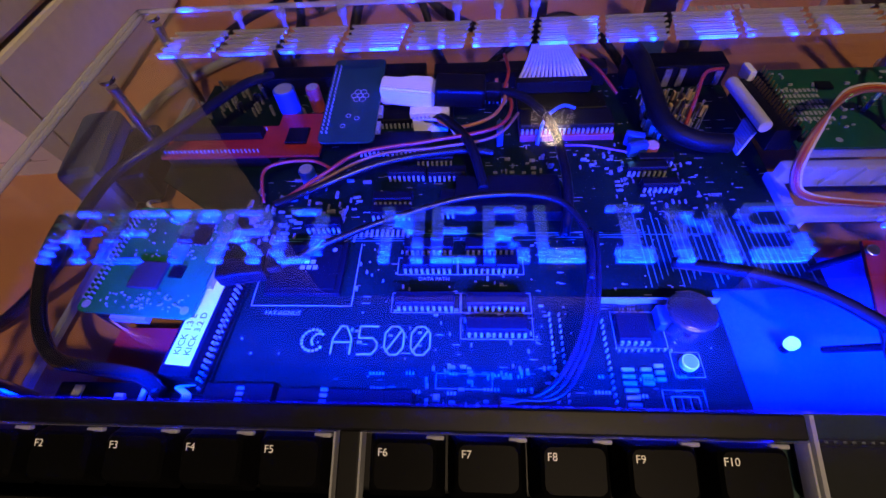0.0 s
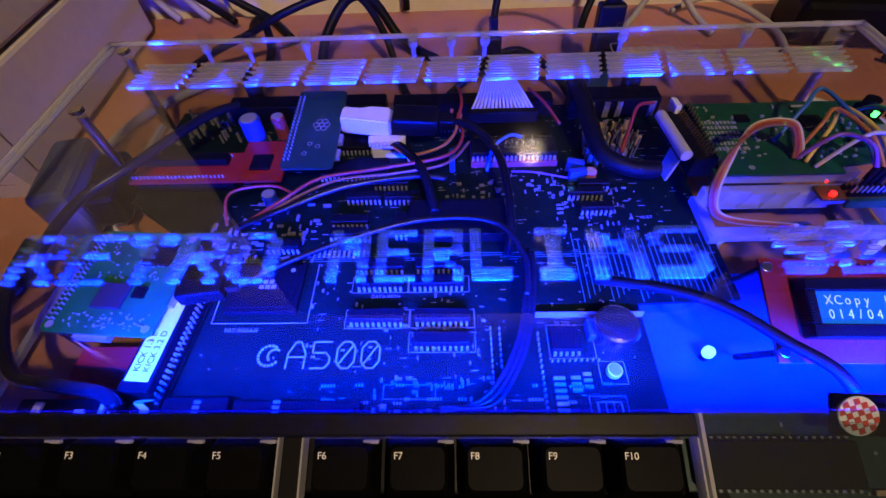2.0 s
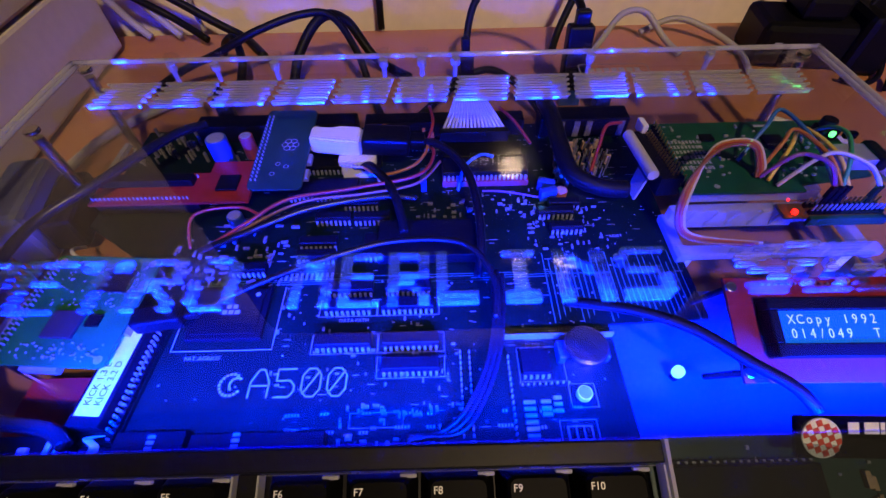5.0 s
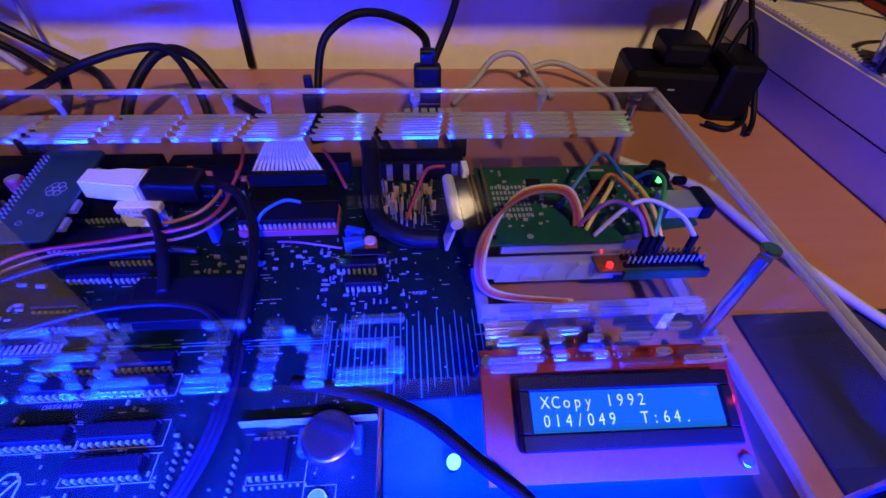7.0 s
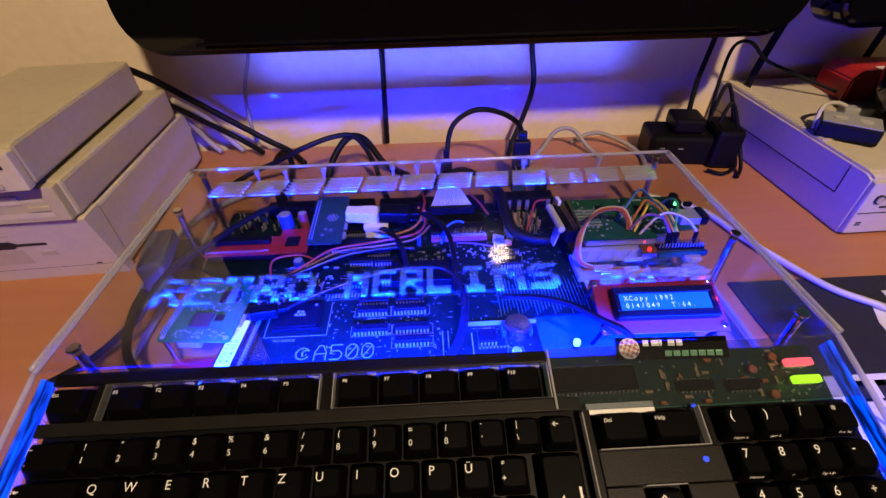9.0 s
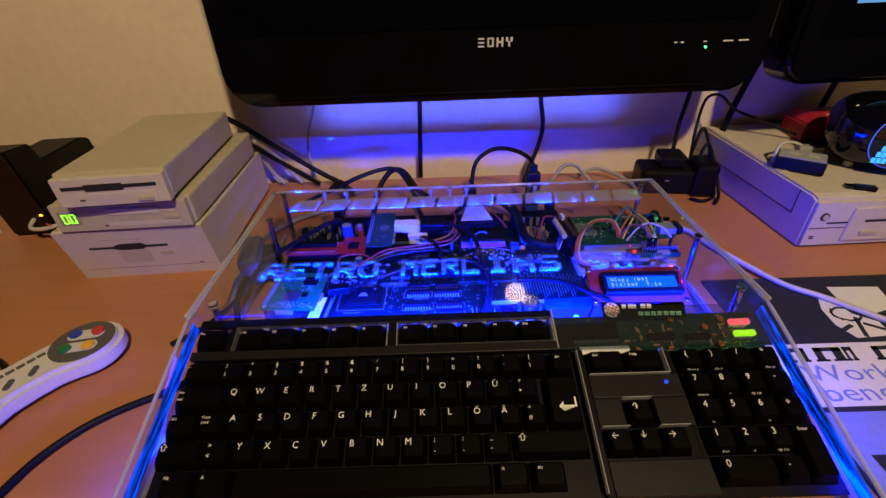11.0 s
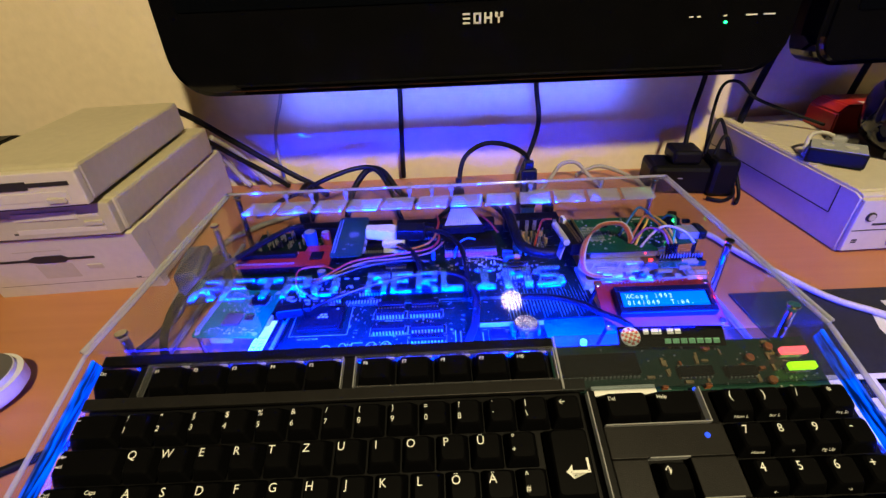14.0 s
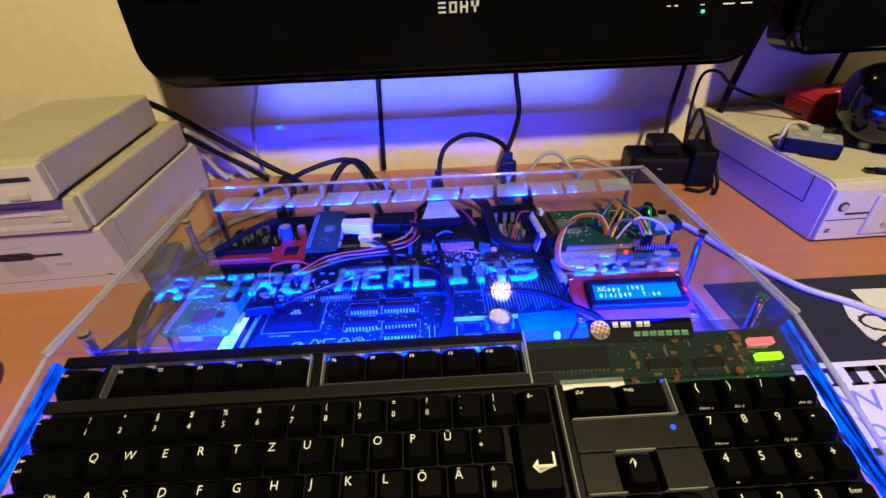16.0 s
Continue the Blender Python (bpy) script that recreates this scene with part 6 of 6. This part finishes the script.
cable("grey cable hanging behind the drives", [(-0.305, 0.580, 0.090), (-0.290, 0.612, 0.055), (-0.272, 0.616, 0.024), (-0.255, 0.612, 0.006)], 0.0036, "w_grey")
cable("black cable hanging on the wall", [(-0.0540, 0.625, 0.200), (-0.0560, 0.6255, 0.128), (-0.0590, 0.626, 0.060), (-0.0610, 0.624, 0.004)], 0.0034)
cable("black cable hanging on the wall", [(0.122, 0.600, 0.180), (0.1243, 0.605, 0.133), (0.1311, 0.606, 0.090), (0.126, 0.602, 0.060), (0.1075, 0.585, 0.020), (0.100, 0.57, 0.006)], 0.0034)
cable("thin grey cable hanging on the wall", [(-0.205, 0.626, 0.180), (-0.2171, 0.627, 0.1295), (-0.236, 0.627, 0.080), (-0.2409, 0.627, 0.0368), (-0.236, 0.622, 0.006)], 0.0022, "w_grey")
cable("black cable arching behind the case", [(0.018, 0.500, 0.010), (0.0178, 0.528, 0.034), (0.0248, 0.5418, 0.060), (0.044, 0.548, 0.074), (0.0640, 0.5470, 0.0775), (0.085, 0.537, 0.075), (0.0982, 0.522, 0.070), (0.1000, 0.506, 0.066)], 0.0030)
cable("black cable looping behind the case", [(-0.245, 0.515, 0.006), (-0.215, 0.523, 0.020), (-0.1834, 0.5252, 0.032), (-0.150, 0.530, 0.046), (-0.115, 0.545, 0.052), (-0.0900, 0.545, 0.050), (-0.0701, 0.5228, 0.030), (-0.060, 0.50, 0.008), (-0.050, 0.470, 0.006)], 0.0030)
cable("black cable looping behind the case", [(-0.205, 0.58, 0.005), (-0.190, 0.560, 0.024), (-0.175, 0.545, 0.034), (-0.165, 0.520, 0.024), (-0.168, 0.49, 0.008)], 0.0034)
cable("black cable looping behind the case", [(-0.125, 0.50, 0.006), (-0.118, 0.525, 0.030), (-0.100, 0.548, 0.048), (-0.082, 0.560, 0.040), (-0.060, 0.55, 0.012), (-0.03, 0.53, 0.004)], 0.0040)
cable("black cable lying behind the case", [(-0.02, 0.475, 0.004), (0.01, 0.500, 0.016), (0.035, 0.505, 0.024), (0.06, 0.490, 0.016), (0.075, 0.465, 0.006)], 0.0030)
cable("grey cable curling on the desk", [(0.125, 0.550, 0.004), (0.1461, 0.5755, 0.012), (0.166, 0.594, 0.026), (0.188, 0.596, 0.026), (0.205, 0.58, 0.010), (0.215, 0.56, 0.004)], 0.0028, "w_grey")
cable("grey cable curling on the desk", [(0.190, 0.60, 0.006), (0.222, 0.605, 0.016), (0.250, 0.59, 0.012), (0.270, 0.562, 0.005), (0.265, 0.53, 0.004)], 0.0028, "w_grey")
cable("long white cable lying on the desk", [(0.236, 0.455, 0.010), (0.262, 0.445, 0.006), (0.2875, 0.4251, 0.005), (0.300, 0.385, 0.005), (0.3147, 0.3449, 0.006), (0.334, 0.3064, 0.006), (0.3615, 0.2817, 0.006), (0.395, 0.245, 0.006), (0.44, 0.20, 0.006)], 0.0030, "w_white")
cable("grey cable along the side of the case", [(-0.250, 0.30, 0.008), (-0.262, 0.345, 0.008), (-0.268, 0.40, 0.006), (-0.258, 0.45, 0.006), (-0.230, 0.49, 0.005), (-0.19, 0.52, 0.004)], 0.0034, "w_grey")
up = thing("cable_plug", "black plug standing behind the case", "plug", pose(0.1000, 0.4930, 0.0, -8, 0, 0))
bx("shell", M["black"], up, -0.0095, 0.0095, -0.006, 0.006, 0.012, 0.060, 0.002)
bx("strain_relief", M["black"], up, -0.005, 0.005, -0.004, 0.004, 0.060, 0.070, 0.001)
bx("metal_end", M["blueplastic"], up, -0.008, 0.008, -0.005, 0.005, 0.0, 0.012)
for x, y, h in ((-0.168, 0.470, 0.036), (0.0165, 0.500, 0.050), (0.122, 0.478, 0.030)):
    p2 = thing("cable_plug", "small black plug behind the case", "plug", pose(x, y, 0, -6, 0, 10))
    bx("shell", M["black"], p2, -0.006, 0.006, -0.005, 0.005, 0.0, h * 0.75, 0.0018)
    bx("strain_relief", M["black"], p2, -0.003, 0.003, -0.003, 0.003, h * 0.75, h, 0.0008)
sp = thing("side_plug", "grey blue plug at the side of the case", "plug", pose(-0.246, 0.362, 0.006, 0, 0, 12))
bx("shell", mat("grey_blue_plug", (0.06, 0.075, 0.13), 0.45, var=0.1), sp, -0.010, 0.012, -0.030, 0.024, 0.0, 0.036, 0.004)
bx("socket", M["black"], sp, 0.012, 0.030, -0.026, 0.018, 0.003, 0.026, 0.003)

# ---- power supplies ----
ps1 = thing("power_strip", "black power strip with plugged-in adapters", "power strip", pose(0.2950, 0.5600, 0, 0, 0, -8))
bx("body", M["black"], ps1, -0.022, 0.060, -0.022, 0.030, 0.0, 0.038, 0.006)
bx("adapter", M["black"], ps1, 0.004, 0.040, -0.014, 0.026, 0.038, 0.056, 0.004)
for x in (-0.010, 0.012):
    bx("marking", M["grey"], ps1, x, x + 0.006, -0.0226, -0.0219, 0.022, 0.0232)
bx("adapter", M["black"], ps1, 0.050, 0.082, -0.030, 0.020, 0.0, 0.050, 0.006)
cable("thick black adapter cable hanging down the wall", [(0.335, 0.585, 0.190), (0.3354, 0.590, 0.1318), (0.329, 0.585, 0.090), (0.3235, 0.572, 0.050)], 0.0030)
cable("thin black cable arching over the adapters", [(0.345, 0.560, 0.050), (0.350, 0.575, 0.090), (0.362, 0.590, 0.125), (0.385, 0.595, 0.128), (0.410, 0.590, 0.108), (0.450, 0.580, 0.092), (0.490, 0.560, 0.078)], 0.0020)
cable("thin black cable among the adapters", [(0.342, 0.555, 0.048), (0.356, 0.568, 0.088), (0.366, 0.560, 0.070), (0.374, 0.545, 0.030), (0.372, 0.520, 0.006), (0.350, 0.505, 0.004), (0.335, 0.515, 0.004)], 0.0022)
cable("thin black cable among the adapters", [(0.348, 0.545, 0.044), (0.360, 0.552, 0.072), (0.371, 0.540, 0.046), (0.375, 0.515, 0.010), (0.362, 0.496, 0.004)], 0.0022)
cable("black cable hanging beside the television", [(0.445, 0.615, 0.200), (0.4263, 0.612, 0.1352), (0.4140, 0.61, 0.075), (0.405, 0.60, 0.02)], 0.0045)
cable("black cable hanging beside the television", [(0.575, 0.615, 0.200), (0.560, 0.612, 0.140), (0.550, 0.61, 0.085)], 0.0040)
# ---- things on the desktop computer ----
PT = 0.0685
tape = thing("cassette_adapter", "small black box with a grey top and dark blue front", "adapter", pose(0.4305, 0.4640, PT, 0, 0, -38))
bx("body", M["black"], tape, -0.026, 0.026, -0.018, 0.018, 0.0, 0.016, 0.002)
bx("top_plate", M["grey"], tape, -0.0245, 0.0245, -0.0165, 0.0165, 0.016, 0.0172, 0.0004)
for x in (-0.010, 0.011):
    part("reel", cyl(bmesh.new(), x, 0, 0.0172, 0.0178, 0.006, n=20), mat("grey_reel", (0.42, 0.42, 0.42), 0.5, var=0.1) if x < 0 else bpy.data.materials["grey_reel"], tape)
bx("front_label", mat("dark_blue_label", (0.02, 0.04, 0.22), 0.4, var=0.1), tape, -0.0265, -0.0258, -0.016, 0.016, 0.002, 0.014)
for i in range(3):
    bx("letter_bar", M["grey"], tape, -0.0268, -0.0264, -0.012, 0.010 - i * 0.004, 0.0035 + i * 0.0034, 0.0048 + i * 0.0034)
wire("white_lead", "short white lead from the grey plug", [(0.405, 0.476, PT + 0.004), (0.418, 0.492, PT + 0.020), (0.440, 0.502, PT + 0.020), (0.458, 0.506, PT + 0.014)], 0.0022, M["w_white"], "cable")
pl = thing("grey_plug", "grey cable plug lying on the desktop computer", "plug", pose(0.470, 0.506, PT, 0, 0, -10))
bx("shell", M["grey"], pl, -0.014, 0.016, -0.007, 0.007, 0.0, 0.013, 0.002)
red = thing("red_box", "red plastic device with a pale stripe", "device", pose(0.545, 0.575, PT, 0, 0, -4))
b = prism(bmesh.new(), [(-0.05, 0.0), (0.05, 0.0), (0.05, 0.030), (0.03, 0.036), (-0.04, 0.036), (-0.05, 0.026)], -0.028, 0.028, pose(0, 0, 0, 90))
bmesh.ops.bevel(b, geom=list(b.edges), offset=0.002, segments=2, affect="EDGES")
part("body", b, mat("red_plastic", (0.42, 0.02, 0.02), 0.35, var=0.08), red)
bx("stripe", M["nylon"], red, -0.020, 0.046, -0.026, -0.012, 0.0362, 0.0366)
spk = thing("round_speaker", "glossy black rounded speaker with a lit blue display", "speaker", pose(0.536, 0.470, PT, 0, 0, -25))
b = bmesh.new()
bmesh.ops.create_uvsphere(b, u_segments=40, v_segments=24, radius=1.0)
for v in b.verts:
    sx = lambda q: math.copysign(abs(q) ** 0.62, q)
    v.co = Vector((0.066 * sx(v.co.x), 0.048 * sx(v.co.y), 0.044 + 0.042 * sx(v.co.z)))
part("shell", b, M["gloss"], spk, smooth=True)
part("ring", prism(bmesh.new(), rounded(-0.034, 0.044, 0.010, 0.074, 0.028, 8), 0.0462, 0.0474, pose(0, 0, 0, 90)), mat("blue_ring_light", (0.05, 0.08, 0.4), 0.3, var=0, emit=(0.08, 0.12, 1.0), power=0.8), spk, "thin blue light ring")
part("face", prism(bmesh.new(), rounded(-0.033, 0.043, 0.011, 0.073, 0.027, 8), 0.0470, 0.0482, pose(0, 0, 0, 90)), M["screen"], spk)
grid = mat("cyan_segment", (0.05, 0.3, 0.6), 0.3, var=0, emit=(0.06, 0.45, 1.0), power=1.1)
for i in range(3):
    for j in range(7):
        bx("segment", grid if j < 5 else M["grey"], spk, -0.026 + i * 0.005 + j * 0.0025, -0.0218 + i * 0.005 + j * 0.0025, -0.0488, -0.0481, 0.016 + j * 0.0072, 0.0222 + j * 0.0072)
part("foot", cyl(bmesh.new(), -0.035, -0.02, 0.0, 0.006, 0.006, n=14), M["tin"], spk)
part("foot", cyl(bmesh.new(), 0.035, -0.02, 0.0, 0.006, 0.006, n=14), M["tin"], spk)
part("foot", cyl(bmesh.new(), 0.0, 0.03, 0.0, 0.006, 0.006, n=14), M["tin"], spk)
tb = thing("memory_stick", "small black memory stick lying on the desktop computer", "memory stick", pose(0.4640, 0.4020, 0.0655, 0, 0, -20))
bx("body", M["black"], tb, -0.010, 0.012, -0.005, 0.005, 0.0, 0.006, 0.0014)
bx("cap", M["gloss"], tb, -0.018, -0.010, -0.004, 0.004, 0.0008, 0.0052, 0.0006)

# ---- black drive unit behind the stack ----
bk = thing("black_unit", "black angular device with a small blue display", "device", pose(-0.603, 0.478, 0, 0, 0, 6))
b = prism(bmesh.new(), [(0.0, 0.0), (0.11, 0.0), (0.15, 0.042), (0.15, 0.088), (0.13, 0.096), (0.040, 0.096), (0.032, 0.120), (-0.014, 0.124)], -0.022, 0.034, YZ)
bmesh.ops.bevel(b, geom=list(b.edges), offset=0.002, segments=2, affect="EDGES")
part("body", b, M["black"], bk)
LF = pose(0, -0.0146, 0.124, 6.4)
bx("front_glass", M["gloss"], bk, -0.0212, 0.0330, -0.0010, 0.0004, -0.120, -0.002, 0.0004, m=LF)
for i in range(4):
    for j in range(3):
        bx("display_mark", grid, bk, -0.009 + i * 0.0050, -0.0055 + i * 0.0050, -0.0016, -0.0010, -0.026 + j * 0.0045, -0.023 + j * 0.0045, m=LF)
bx("indicator", mat("amber_light", (0.6, 0.4, 0.05), 0.4, var=0, emit=(1.0, 0.6, 0.05), power=2.5), bk, 0.026, 0.030, -0.0016, -0.001, -0.094, -0.091, m=LF)
wire("cable", "short white cable plugged into the black unit", [(-0.588, 0.482, 0.028), (-0.582, 0.460, 0.022), (-0.560, 0.455, 0.022), (-0.525, 0.462, 0.028), (-0.480, 0.475, 0.028)], 0.0028, M["w_white"], "cable")
st = thing("white_stand", "pale plastic stand at the edge of the desk", "stand", pose(-0.690, 0.465, 0, 0, 0, 10))
b = prism(bmesh.new(), [(-0.02, 0.0), (0.035, 0.0), (0.035, 0.010), (0.006, 0.055), (-0.02, 0.055)], -0.02, 0.02, pose(0, 0, 0, 90))
part("body", b, M["nylon"], st)
